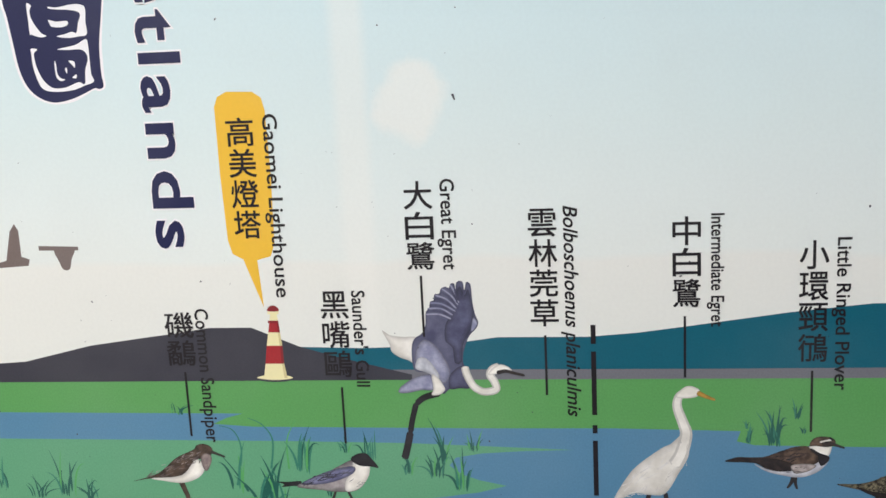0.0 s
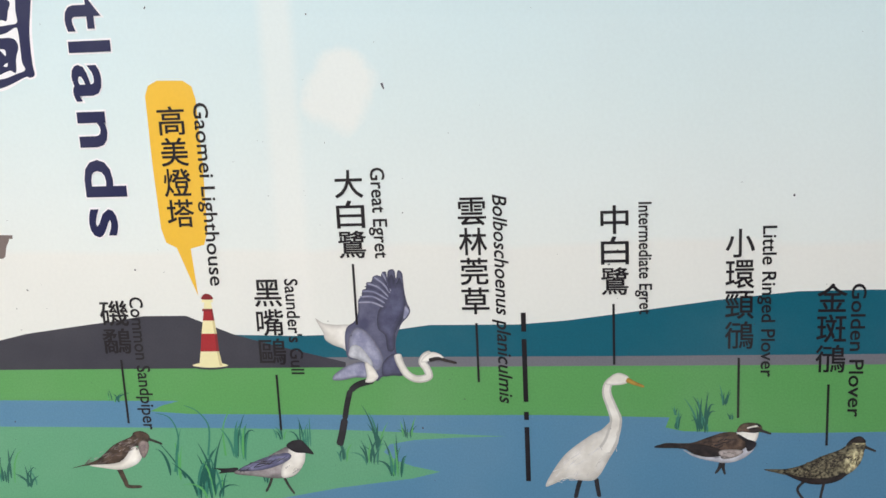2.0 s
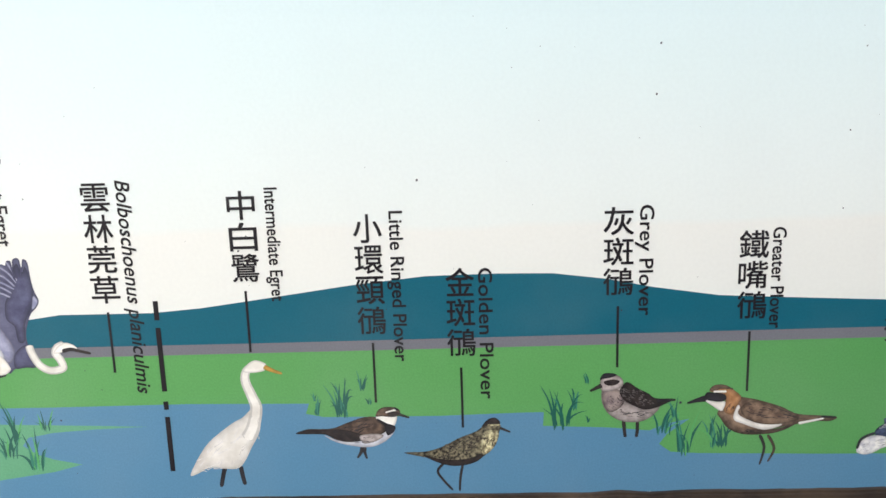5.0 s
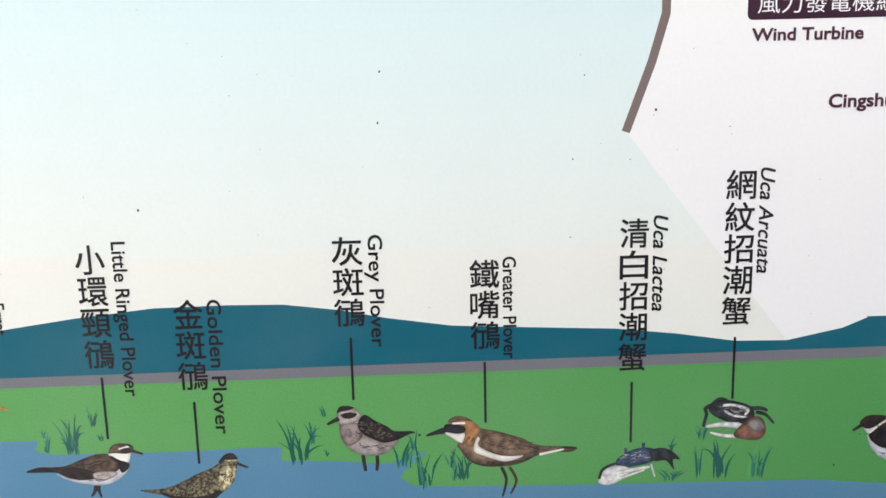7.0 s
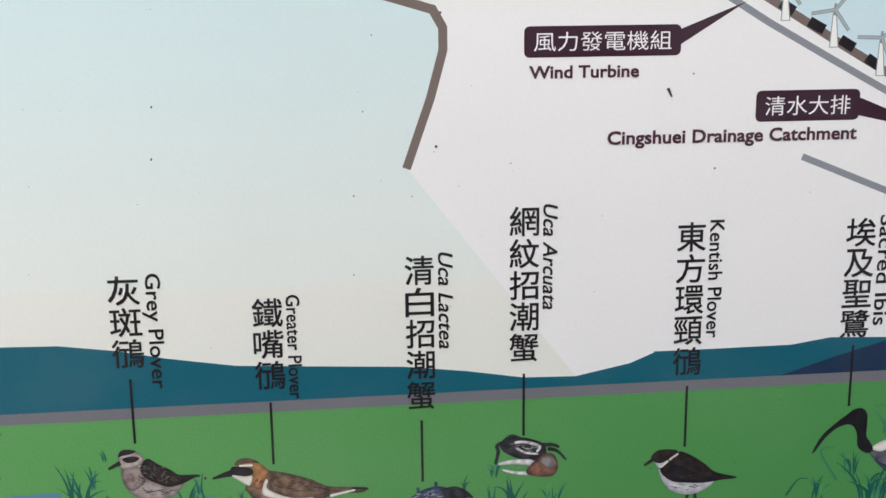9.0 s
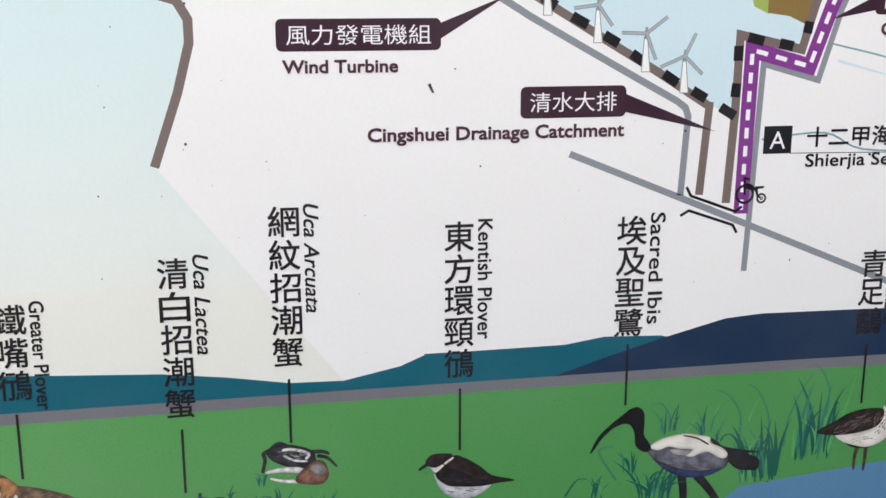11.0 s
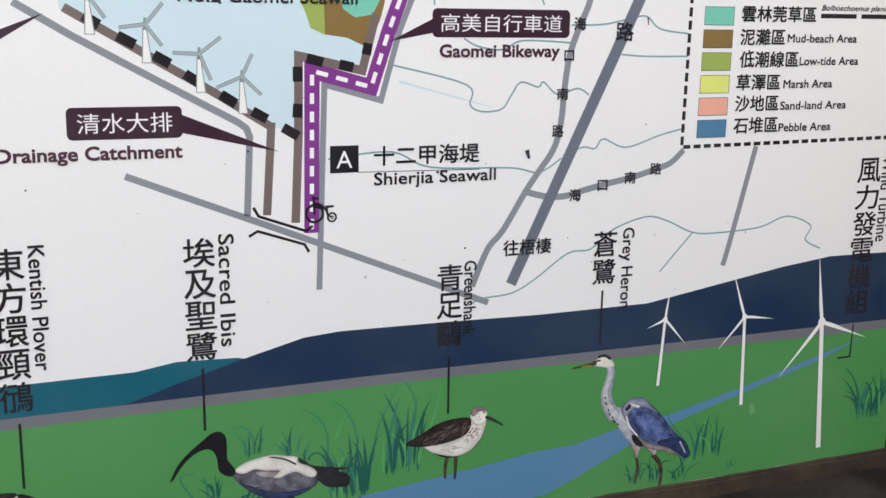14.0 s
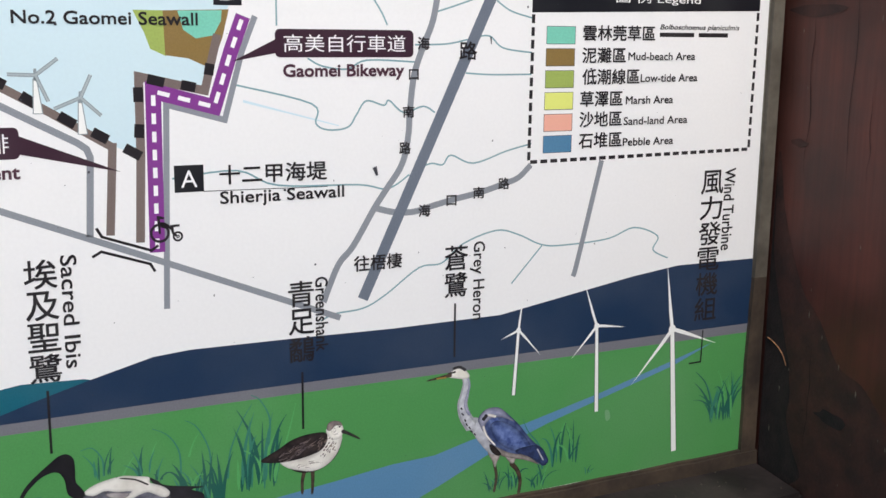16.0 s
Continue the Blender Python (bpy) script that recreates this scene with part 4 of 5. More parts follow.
limb(white_clawed_crab, "shell_dark", [(102.4, 124.5), (103.5, 124.5), (104.2, 124.2)], 0.48, 0.27)
limb(white_clawed_crab, "shell_dark", [(103, 124.1), (104, 123.8), (104.9, 122.8)], 0.43, 0.22)
limb(white_clawed_crab, "shell_dark", [(99, 125.1), (98, 124.7), (98.1, 124), (97.8, 122.7)], 0.42, 0.32)
limb(white_clawed_crab, "shell_dark", [(98.2, 124.6), (99.3, 125.6), (100.3, 125.3)], 0.37, 0.32)
patch(white_clawed_crab, "shell_dark", [(98.3, 124.7), (99.4, 125.5), (101.4, 125.2), (102.7, 124.5), (102.7, 123.2), (100.8, 123), (98.9, 123.8)])
limb(white_clawed_crab, "claw_white", [(99.7, 124.9), (100.8, 124.9), (102.2, 124.4), (101.9, 123.8)], 0.32, 0.27)
limb(white_clawed_crab, "claw_white", [(99.8, 124.4), (100.8, 123.8), (102.1, 123.6)], 0.27, 0.22)
limb(white_clawed_crab, "claw_white", [(98.1, 122.7), (99.7, 122.9), (101.6, 122.7)], 0.32, 0.7)
limb(white_clawed_crab, "claw_white", [(98.5, 122.1), (99.9, 121.7), (101.4, 121.6)], 0.21, 0.48)
patch(white_clawed_crab, "shell_red", [(101.3, 122.5), (102.7, 123.6), (103.7, 123.4), (104.1, 122.1), (103.5, 121.2), (102.1, 121.2), (100.9, 121.6)])
patch(white_clawed_crab, "shell_grey", [(102.3, 123), (103.3, 123.4), (103.9, 122.6), (103.4, 122), (102.5, 122.4)])
flecks(white_clawed_crab, "claw_white", (100.8, 124.4), (1.39, 0.43), -10, 14, 0.48, 0.12)
flecks(white_clawed_crab, "shell_dark", (100.7, 124.3), (1.6, 0.48), 10, 14, 0.43, 0.09)
flecks(white_clawed_crab, "shell_dark", (102.9, 122.3), (0.87, 0.76), 40, 12, 0.32, 0.1)
flecks(white_clawed_crab, "shell_grey", (99.9, 122.3), (1.39, 0.27), 0, 7, 0.43, 0.06)
picture(white_clawed_crab, "black printed crab shape with white claw")
kentish_plover = []
limb(kentish_plover, "beak_dark", [(117.4, 118.7), (117.2, 117.1)], 0.34, 0.29)
limb(kentish_plover, "beak_dark", [(118.1, 118.6), (118.4, 116.9)], 0.34, 0.29)
patch(kentish_plover, "feather_pale", [(114.3, 121.3), (115.3, 120.5), (116.7, 119.9), (120, 119.8), (119, 118.8), (117.6, 118.4), (116.1, 118.7), (115, 119.6)])
patch(kentish_plover, "feather_dark", [(114.5, 121.3), (116.1, 123), (117.3, 122.8), (119, 121.7), (120.2, 120.7), (122.5, 120), (120.7, 119.8), (119, 119.6), (117.2, 119.7), (115.6, 120)])
patch(kentish_plover, "feather_black", [(115.1, 121), (116.1, 121.7), (118.4, 120.6), (120, 120), (118.4, 119.7), (116.1, 120.1)])
patch(kentish_plover, "feather_pale", [(113.9, 122.1), (114.6, 122.5), (115, 122), (114.5, 121.4)])
patch(kentish_plover, "feather_dark", [(113.5, 122.7), (114.1, 123.3), (115.1, 123.4), (116.2, 123.2), (115.6, 122.6), (114.7, 122), (114.1, 122), (113.7, 122.3)])
limb(kentish_plover, "feather_white", [(114.5, 121.5), (115.3, 122.2), (116.3, 122.9)], 0.28, 0.23)
limb(kentish_plover, "beak_dark", [(113.9, 122.5), (112.8, 121.8)], 0.45, 0.22)
flecks(kentish_plover, "feather_dark", (117.6, 121.3), (2.28, 0.68), -24, 26, 0.8, 0.13)
flecks(kentish_plover, "feather_brown", (117.3, 120.4), (2.05, 0.34), -8, 14, 0.68, 0.1)
flecks(kentish_plover, "feather_grey", (117, 119.3), (1.71, 0.4), -5, 12, 0.57, 0.09)
picture(kentish_plover, "dark brown and white printed shape")
ibis = []
limb(ibis, "feather_black", [(140, 119.2), (140.3, 117.2), (140.3, 115.3)], 0.98, 0.68)
limb(ibis, "feather_black", [(141.5, 119.1), (142.9, 117.5), (144.3, 115.5)], 0.99, 0.69)
patch(ibis, "feather_black", [(142.8, 123), (143.7, 122.5), (144.7, 121.8), (148.4, 121), (147.2, 120.9), (148.4, 120.2), (148.3, 119.1), (147.6, 119), (146, 119.3), (144.7, 120.5), (143.8, 121.6)])
patch(ibis, "feather_ash", [(135.8, 122.6), (136.7, 122.2), (138.5, 122.3), (141.6, 122.4), (144.1, 121.5), (145, 120.5), (144.8, 119.6), (143.6, 119), (142.3, 118.7), (140.5, 118.8), (138.6, 119.6), (137.1, 120.8)])
patch(ibis, "feather_blue_dark", [(137, 121), (138.6, 120.3), (140.4, 119.6), (142.9, 119.4), (144.2, 119.5), (143.4, 118.9), (142, 118.7), (140.4, 118.8), (138.5, 119.6)])
patch(ibis, "feather_white", [(136.5, 122.4), (137.2, 123), (138.5, 123.4), (140.3, 123.6), (141.8, 123.3), (142.9, 123), (143, 122.4), (144.2, 121.8), (144.9, 121.1), (144.7, 120.6), (144, 120.7), (142.8, 121.4), (141.9, 121.3), (141, 121), (140.3, 121.3), (141.1, 121.8), (139.7, 122), (138.5, 122.3), (137.4, 122)])
patch(ibis, "feather_grey", [(138.5, 122), (140, 121.9), (140.9, 121.6), (140.3, 121.2), (139.2, 121.4)])
patch(ibis, "feather_black", [(130.2, 122.3), (131, 123.9), (132.2, 125.1), (133.6, 126.2), (134.3, 126.7), (135.1, 126.8), (135.7, 126.2), (135.8, 125), (135.8, 123.8), (136.3, 123), (136.6, 122.3), (136, 121.9), (135, 122.6), (134.8, 123.9), (134.6, 124.5), (134.2, 125), (133.5, 125.1), (132.5, 124.7), (131.4, 123.7), (130.5, 122.4)])
limb(ibis, "feather_dark", [(142.8, 122.2), (141.5, 123), (140, 123.4)], 0.1, 0.15)
flecks(ibis, "feather_grey", (140.5, 119.9), (3.0, 0.5), -8, 22, 0.8, 0.12)
flecks(ibis, "feather_black", (146.0, 120.4), (1.6, 0.5), -14, 10, 0.9, 0.1)
picture(ibis, "black and white printed shape with curved bill")
heron = []
limb(heron, "beak_brown", [(183, 117.9), (183.3, 116.7), (183.4, 115.5), (183.1, 113.9)], 0.42, 0.36)
limb(heron, "beak_brown", [(185.3, 117.3), (186.3, 116.1), (186.7, 114.7), (186.5, 113)], 0.62, 0.4)
patch(heron, "feather_mist", [(182.2, 119.2), (183.8, 118.6), (183.5, 117.7), (183.2, 117), (182.8, 117.9)])
patch(heron, "feather_mist", [(184.5, 118.5), (185.9, 118), (185.8, 117.2), (185.2, 117.3)])
patch(heron, "feather_pale", [(179, 123.4), (180.5, 123.7), (181.9, 122.6), (182.6, 120.1), (183.7, 118.6), (182.4, 119), (181.1, 120.4), (180.2, 121.7)])
patch(heron, "feather_blue", [(180.8, 123.3), (181.5, 124.3), (182.6, 124.6), (183.7, 124.4), (184.9, 123.4), (186.4, 121.9), (187.5, 120.5), (188.6, 119.3), (189.7, 118.4), (190.4, 117.2), (190.6, 116.5), (189.9, 116.1), (189.1, 116.6), (187.9, 117.3), (185.9, 118.1), (184.7, 118.5), (183.6, 119), (182.4, 120.4), (181.6, 121.8)])
patch(heron, "feather_lilac", [(180.9, 123.4), (181.7, 124.4), (182.8, 124.6), (184, 124.2), (184.9, 123.2), (185.7, 122.4), (184.2, 123.1), (182.8, 123.3), (181.9, 122.8), (181.5, 121.8)])
patch(heron, "feather_blue", [(182.5, 122.5), (183.8, 122.8), (185.8, 121.7), (187.6, 119.8), (188.2, 118.3), (186.3, 118.5), (184.3, 119.5), (183, 120.8)])
patch(heron, "feather_blue_dark", [(185.9, 118.6), (188.2, 119), (189.6, 118.5), (190.4, 117.2), (190.6, 116.5), (189.9, 116.1), (188.8, 117)])
patch(heron, "feather_mist", [(182.9, 119.8), (185.1, 118.6), (187.5, 117.8), (189.3, 116.4), (187.5, 117.2), (185.3, 117.9), (184, 118.4)])
limb(heron, "feather_white", [(181.5, 122.5), (182, 121.2), (183.2, 119.8)], 0.3, 0.2)
patch(heron, "feather_dark", [(182.4, 120.1), (183.2, 119.6), (184, 118.6), (183.4, 118.5), (182.6, 119.2)])
limb(heron, "feather_black", [(181.4, 123.2), (182, 123.8)], 0.45, 0.5)
limb(heron, "feather_white", [(182.1, 123.8), (183.2, 123.4)], 0.3, 0.36)
limb(heron, "feather_pale", [(189, 118.4), (189.9, 116.8)], 0.12, 0.16)
limb(heron, "feather_pale", [(178.8, 129.3), (179.2, 128.1), (179, 126.8), (178.7, 125.5), (179.1, 124), (180.1, 122.5)], 0.78, 1.7)
limb(heron, "feather_lilac", [(179.2, 128.9), (179.6, 127.9), (179.4, 126.8), (179.1, 125.4), (179.7, 124.1)], 0.2, 0.45)
patch(heron, "feather_white", [(176.6, 129.2), (177.4, 129.8), (178.3, 130), (179.2, 129.5), (179.6, 128.8), (178.9, 128.6), (177.9, 128.8)])
limb(heron, "feather_black", [(177.4, 130), (178.3, 130.1), (179.1, 129.6)], 0.3, 0.36)
limb(heron, "feather_dark", [(176.8, 129.5), (177.8, 129.6)], 0.16, 0.24)
limb(heron, "beak_brown", [(177.3, 129.3), (176, 129.2), (174.1, 129)], 0.5, 0.12)
limb(heron, "beak_orange", [(176.6, 129.1), (175.3, 129.1)], 0.16, 0.12)
limb(heron, "feather_black", [(179, 123.7), (179.2, 123.4)], 0.2, 0.15)
limb(heron, "feather_black", [(179.2, 123.2), (179.4, 122.8)], 0.2, 0.15)
limb(heron, "feather_black", [(179.6, 122.7), (179.8, 122.4)], 0.2, 0.15)
limb(heron, "feather_black", [(179.8, 122.2), (180.1, 121.9)], 0.2, 0.15)
limb(heron, "feather_black", [(180.3, 121.8), (180.5, 121.5)], 0.2, 0.15)
limb(heron, "feather_black", [(178.6, 124.5), (178.9, 124.2)], 0.2, 0.15)
limb(heron, "feather_black", [(178.5, 125.2), (178.7, 124.9)], 0.2, 0.15)
picture(heron, "tall blue and grey printed shape")
greenshank = []
limb(greenshank, "beak_brown", [(159.5, 120.9), (159.2, 119.6), (159.2, 118.1)], 0.5, 0.27)
limb(greenshank, "beak_brown", [(160.4, 120.7), (160.4, 119.4), (160.3, 117.9)], 0.5, 0.27)
patch(greenshank, "feather_dark", [(156.9, 122.2), (158.4, 120.9), (160, 120.5), (161.7, 120.8), (163.1, 121.8), (163.8, 123.3), (163.6, 123.9), (162.7, 122.2), (161.4, 121.1), (159.7, 120.8), (158.3, 121.3)])
patch(greenshank, "feather_white", [(156.8, 122.3), (159.1, 122.3), (161.1, 122.8), (161.4, 124.2), (162.1, 124.8), (163, 125.1), (163.8, 124.3), (163.8, 123.5), (163.2, 122.1), (162, 121), (160.4, 120.6), (158.7, 121), (157.5, 121.5)])
patch(greenshank, "feather_dark", [(154.8, 122.9), (156.5, 123.7), (158, 124.5), (159.8, 124.9), (161.9, 124.8), (162.1, 123.9), (161.6, 123), (160.4, 122.5), (158.4, 122.2), (156.5, 122.2), (154.9, 122.5)])
patch(greenshank, "feather_white", [(162, 124.9), (162.4, 125.5), (163.3, 125.7), (163.9, 125.3), (164, 124.6), (163.6, 123.9), (162.6, 123.9)])
patch(greenshank, "feather_taupe", [(162.1, 125.1), (162.2, 125.7), (162.8, 126), (163.6, 125.8), (163.9, 125.3), (163.1, 125.4), (162.5, 124.9)])
limb(greenshank, "beak_dark", [(163.8, 124.7), (164.9, 124.1), (166, 123.4)], 0.48, 0.17)
limb(greenshank, "feather_black", [(163.5, 125.2), (163.7, 125.2)], 0.2, 0.2)
flecks(greenshank, "feather_black", (158.8, 123.3), (2.8, 0.66), 22, 24, 0.86, 0.13)
flecks(greenshank, "feather_brown", (159.6, 123.6), (2.32, 0.6), 22, 14, 0.66, 0.08)
flecks(greenshank, "feather_brown", (162.1, 123.3), (0.88, 1.15), 60, 46, 0.3, 0.14)
flecks(greenshank, "feather_dark", (161.7, 122.7), (0.81, 0.74), 50, 20, 0.27, 0.1)
flecks(greenshank, "feather_grey", (159.7, 121.4), (1.83, 0.33), 6, 12, 0.6, 0.08)
flecks(greenshank, "feather_grey", (163.1, 124.9), (0.47, 0.61), 60, 10, 0.27, 0.07)
picture(greenshank, "dark brown and white printed shape with long bill")
greater_plover = []
limb(greater_plover, "beak_dark", [(77.7, 119.1), (78.2, 117.7), (77.8, 115.8)], 0.37, 0.2)
limb(greater_plover, "beak_brown", [(78.5, 119.1), (79.2, 117.6), (78.6, 116.1)], 0.35, 0.2)
patch(greater_plover, "feather_brown", [(73.5, 121.6), (74.7, 121.4), (76.1, 120.4), (78.4, 119.7), (80.7, 120.1), (81.5, 120.4), (80.1, 119.6), (78.5, 119.2), (76.1, 119.2), (74.6, 119.8), (73.8, 120.8)])
patch(greater_plover, "feather_tan", [(73.4, 121.7), (74.7, 123.3), (76.1, 123.2), (77.8, 122.8), (79.8, 122.1), (81.5, 121.3), (85.1, 121), (84.7, 120.5), (83, 120.5), (81.3, 120.2), (79.2, 119.8), (77.2, 119.4), (75.8, 119.4), (74.5, 120.1), (73.7, 121)])
patch(greater_plover, "feather_white", [(75, 120.9), (75.3, 122.3), (75.6, 122.2), (75.5, 121.4), (77, 120.6), (79.8, 120.3), (79, 119.8), (77.8, 119.7), (76.1, 120.3)])
patch(greater_plover, "feather_tan", [(75.7, 122.1), (76.7, 122.8), (78.4, 122.5), (80.4, 121.5), (81.5, 120.8), (80, 120.3), (77.8, 120.3), (76.2, 121)])
limb(greater_plover, "feather_white", [(81.5, 120.3), (84, 120.8)], 0.37, 0.14)
patch(greater_plover, "feather_orange", [(72.5, 124), (73.2, 124.6), (74.2, 124.5), (75.1, 123.9), (75.7, 123.2), (75.3, 122.3), (74.8, 121.4), (74, 121.8), (74.1, 123.1), (73.3, 123.7)])
patch(greater_plover, "feather_brown", [(72.5, 124.1), (73, 124.6), (74, 124.6), (74.9, 124.1), (73.9, 124.2), (72.9, 124)])
patch(greater_plover, "feather_white", [(72.1, 123), (73.3, 122.8), (74.1, 122.8), (74, 122.1), (73.7, 121.8), (72.8, 122.4)])
limb(greater_plover, "feather_white", [(72.9, 123.9), (74.2, 123.9)], 0.2, 0.28)
patch(greater_plover, "feather_black", [(72.1, 123.1), (72.2, 123.8), (73, 123.8), (74, 123.6), (74.2, 123.1), (73.7, 122.8), (72.9, 122.9)])
limb(greater_plover, "feather_black", [(72.2, 123.2), (71.3, 123), (70.3, 122.7)], 0.74, 0.17)
limb(greater_plover, "feather_black", [(83.7, 121), (85.2, 120.9)], 0.26, 0.2)
flecks(greater_plover, "feather_brown", (78.7, 121.5), (3.15, 0.69), -14, 36, 0.8, 0.09)
flecks(greater_plover, "feather_orange", (77.8, 122), (2.29, 0.51), -14, 9, 0.51, 0.06)
flecks(greater_plover, "feather_brown", (74.5, 122.3), (0.51, 0.57), 60, 14, 0.34, 0.07)
flecks(greater_plover, "feather_dark", (76.9, 119.5), (1.72, 0.23), -4, 12, 0.57, 0.09)
picture(greater_plover, "brown and tan printed shape with black mask")
ringed_plover = []
limb(ringed_plover, "beak_dark", [(37.5, 118.5), (37.3, 117.9), (36.9, 117.3)], 0.5, 0.2)
limb(ringed_plover, "beak_dark", [(37.7, 118.5), (37.7, 117.9), (37.9, 117.2)], 0.45, 0.2)
patch(ringed_plover, "feather_pale", [(33.7, 119.9), (35.5, 119.2), (38, 119.5), (39.8, 120.2), (40.9, 120.5), (40.5, 119.7), (39.5, 118.9), (38.2, 118.5), (36.9, 118.6), (35.2, 119), (34.3, 119.4)])
patch(ringed_plover, "feather_brown", [(30.8, 120.1), (31.9, 120.6), (33.4, 120.6), (34.7, 120.7), (36.2, 121.3), (37.7, 121.8), (39, 121.8), (39.9, 121), (39.9, 120.2), (39, 119.7), (37.9, 119.3), (36.2, 119.1), (34.8, 119.4), (33.7, 120), (32.1, 120.1)])
patch(ringed_plover, "feather_dark", [(30.8, 120.1), (31.7, 120.5), (33.7, 120.5), (35.6, 120.5), (37.3, 120), (38, 119.5), (36.2, 119.1), (34.7, 119.6), (33.6, 120)])
patch(ringed_plover, "feather_mist", [(37.3, 119.8), (38.6, 120), (39.7, 119.8), (39, 119.2), (37.8, 118.9), (37.4, 119.2)])
patch(ringed_plover, "feather_white", [(39, 121.7), (39.5, 122), (41, 122.1), (41.1, 121.4), (40.7, 120.7), (40, 120.9)])
patch(ringed_plover, "feather_brown", [(39, 121.9), (39.3, 122.6), (40, 122.9), (41.1, 122.8), (41.5, 122.4), (41.3, 122), (40.6, 121.8), (39.6, 121.9)])
limb(ringed_plover, "feather_white", [(40, 122.3), (41.2, 122.6)], 0.17, 0.22)
limb(ringed_plover, "feather_black", [(40.9, 122.8), (41.3, 122.5)], 0.25, 0.2)
patch(ringed_plover, "feather_dark", [(40.2, 122.2), (40.8, 122.4), (41.4, 122.2), (41.2, 121.9), (40.5, 121.8)])
limb(ringed_plover, "feather_black", [(39.1, 121.6), (39.9, 121), (40.8, 120.5)], 0.2, 0.54)
patch(ringed_plover, "feather_black", [(39.9, 121), (40.9, 120.8), (40.8, 120.2), (40.1, 119.8)])
limb(ringed_plover, "beak_dark", [(41.3, 122.1), (42.4, 121.7)], 0.39, 0.15)
flecks(ringed_plover, "feather_dark", (36.7, 120.7), (2.22, 0.69), 14, 34, 0.69, 0.1)
flecks(ringed_plover, "feather_grey", (38.1, 120.7), (1.23, 0.59), 14, 9, 0.44, 0.05)
flecks(ringed_plover, "feather_pale", (38, 119.3), (1.11, 0.3), 10, 10, 0.45, 0.07)
picture(ringed_plover, "brown and white printed shape with black collar")
grey_plover = []
limb(grey_plover, "beak_dark", [(64, 120.9), (64.1, 119.9), (64.2, 119.1)], 0.4, 0.31)
limb(grey_plover, "beak_dark", [(65.4, 120.8), (65.4, 119.8), (65.3, 119.1)], 0.37, 0.31)
patch(grey_plover, "feather_mist", [(61.8, 124.2), (62.6, 124.7), (63.8, 124.8), (64.2, 123.1), (65.9, 122.3), (67.6, 122.5), (67, 121.5), (65.8, 120.8), (64.1, 120.8), (62.7, 121.5), (61.9, 122.7)])
patch(grey_plover, "feather_taupe", [(61.9, 124.1), (62.8, 124.4), (64, 124), (64, 122.8), (63.3, 122.1), (62.6, 121.9), (62, 122.7)])
patch(grey_plover, "feather_dark", [(63.6, 124.2), (64.3, 125.1), (65.4, 124.4), (66.5, 123.8), (67.2, 123.3), (69, 123.2), (68.2, 122.7), (67.3, 122.3), (66.1, 122.1), (64.9, 122.6), (63.9, 123.3)])
limb(grey_plover, "feather_black", [(67.3, 123), (69.2, 123.1)], 0.4, 0.17)
patch(grey_plover, "feather_mist", [(61.6, 125.1), (62, 125.7), (63.2, 125.9), (63.9, 125.3), (63.8, 124.6), (62.8, 124.2), (61.8, 124.2)])
patch(grey_plover, "feather_black", [(61.6, 125.4), (61.9, 126), (62.6, 126.1), (63.3, 125.9), (62.7, 125.6), (62, 125.5)])
patch(grey_plover, "feather_dark", [(62, 125.2), (62.9, 125.4), (63.6, 125.2), (63.1, 124.8), (62.3, 124.8)])
limb(grey_plover, "beak_dark", [(61.8, 124.8), (60.6, 124.2)], 0.56, 0.17)
flecks(grey_plover, "feather_black", (65.5, 123.4), (1.87, 0.74), -24, 50, 0.31, 0.14)
flecks(grey_plover, "feather_white", (65.3, 123.5), (1.81, 0.74), -24, 70, 0.25, 0.1)
flecks(grey_plover, "feather_mist", (63.3, 122.8), (0.96, 0.79), -40, 22, 0.28, 0.07)
flecks(grey_plover, "feather_pale", (65.3, 121.7), (1.42, 0.4), 0, 16, 0.63, 0.11)
flecks(grey_plover, "feather_dark", (63.9, 123.1), (0.68, 0.57), -30, 12, 0.25, 0.07)
picture(grey_plover, "mottled grey printed shape with black cap")

# names of the species, in two scripts
caption("磯鷸", -26.1, 136.5, 130.3, 3.28)
sideways("Common Sandpiper", -23.7, 136.7, 121.7, 1.5)
caption("高美燈塔", -17.5, 156.9, 144.1, 2.98)
sideways("Gaomei Lighthouse", -14.5, 157, 137.9, 1.54)
caption("黑嘴鷗", -8.9, 138.6, 129, 3.01)
sideways("Saunder's Gull", -6.3, 138.5, 128.1, 1.43)
caption("大白鷺", 0.5, 149.9, 140.5, 2.99)
sideways("Great Egret", 3.3, 149.9, 140.6, 1.48)
caption("雲林莞草", 12.9, 146.8, 134.4, 2.91)
sideways("Bolboschoenus planiculmis", 15.5, 146.9, 124.9, 1.44, italic=True)
caption("中白鷺", 27, 145.7, 136.3, 2.8)
sideways("Intermediate Egret", 29.8, 145.8, 134.4, 1.28)
caption("小環頸鴴", 39.1, 143.1, 130.6, 2.83)
sideways("Little Ringed Plover", 41.7, 143.2, 127.8, 1.35)
caption("金斑鴴", 47.9, 137.5, 128.1, 2.89)
sideways("Golden Plover", 50.4, 137.3, 123.6, 1.39)
caption("灰斑鴴", 63.3, 143.2, 134.1, 2.98)
sideways("Grey Plover", 65.8, 143.2, 132.1, 1.38)
caption("鐵嘴鴴", 76.3, 140.6, 131.4, 2.9)
sideways("Greater Plover", 78.7, 140.7, 130.5, 1.29)
caption("清白招潮蟹", 90.6, 144.2, 128.7, 2.79)
sideways("Uca Lactea", 93.1, 144.3, 134.9, 1.4, italic=True)
caption("網紋招潮蟹", 100.6, 148.6, 133.1, 2.88)
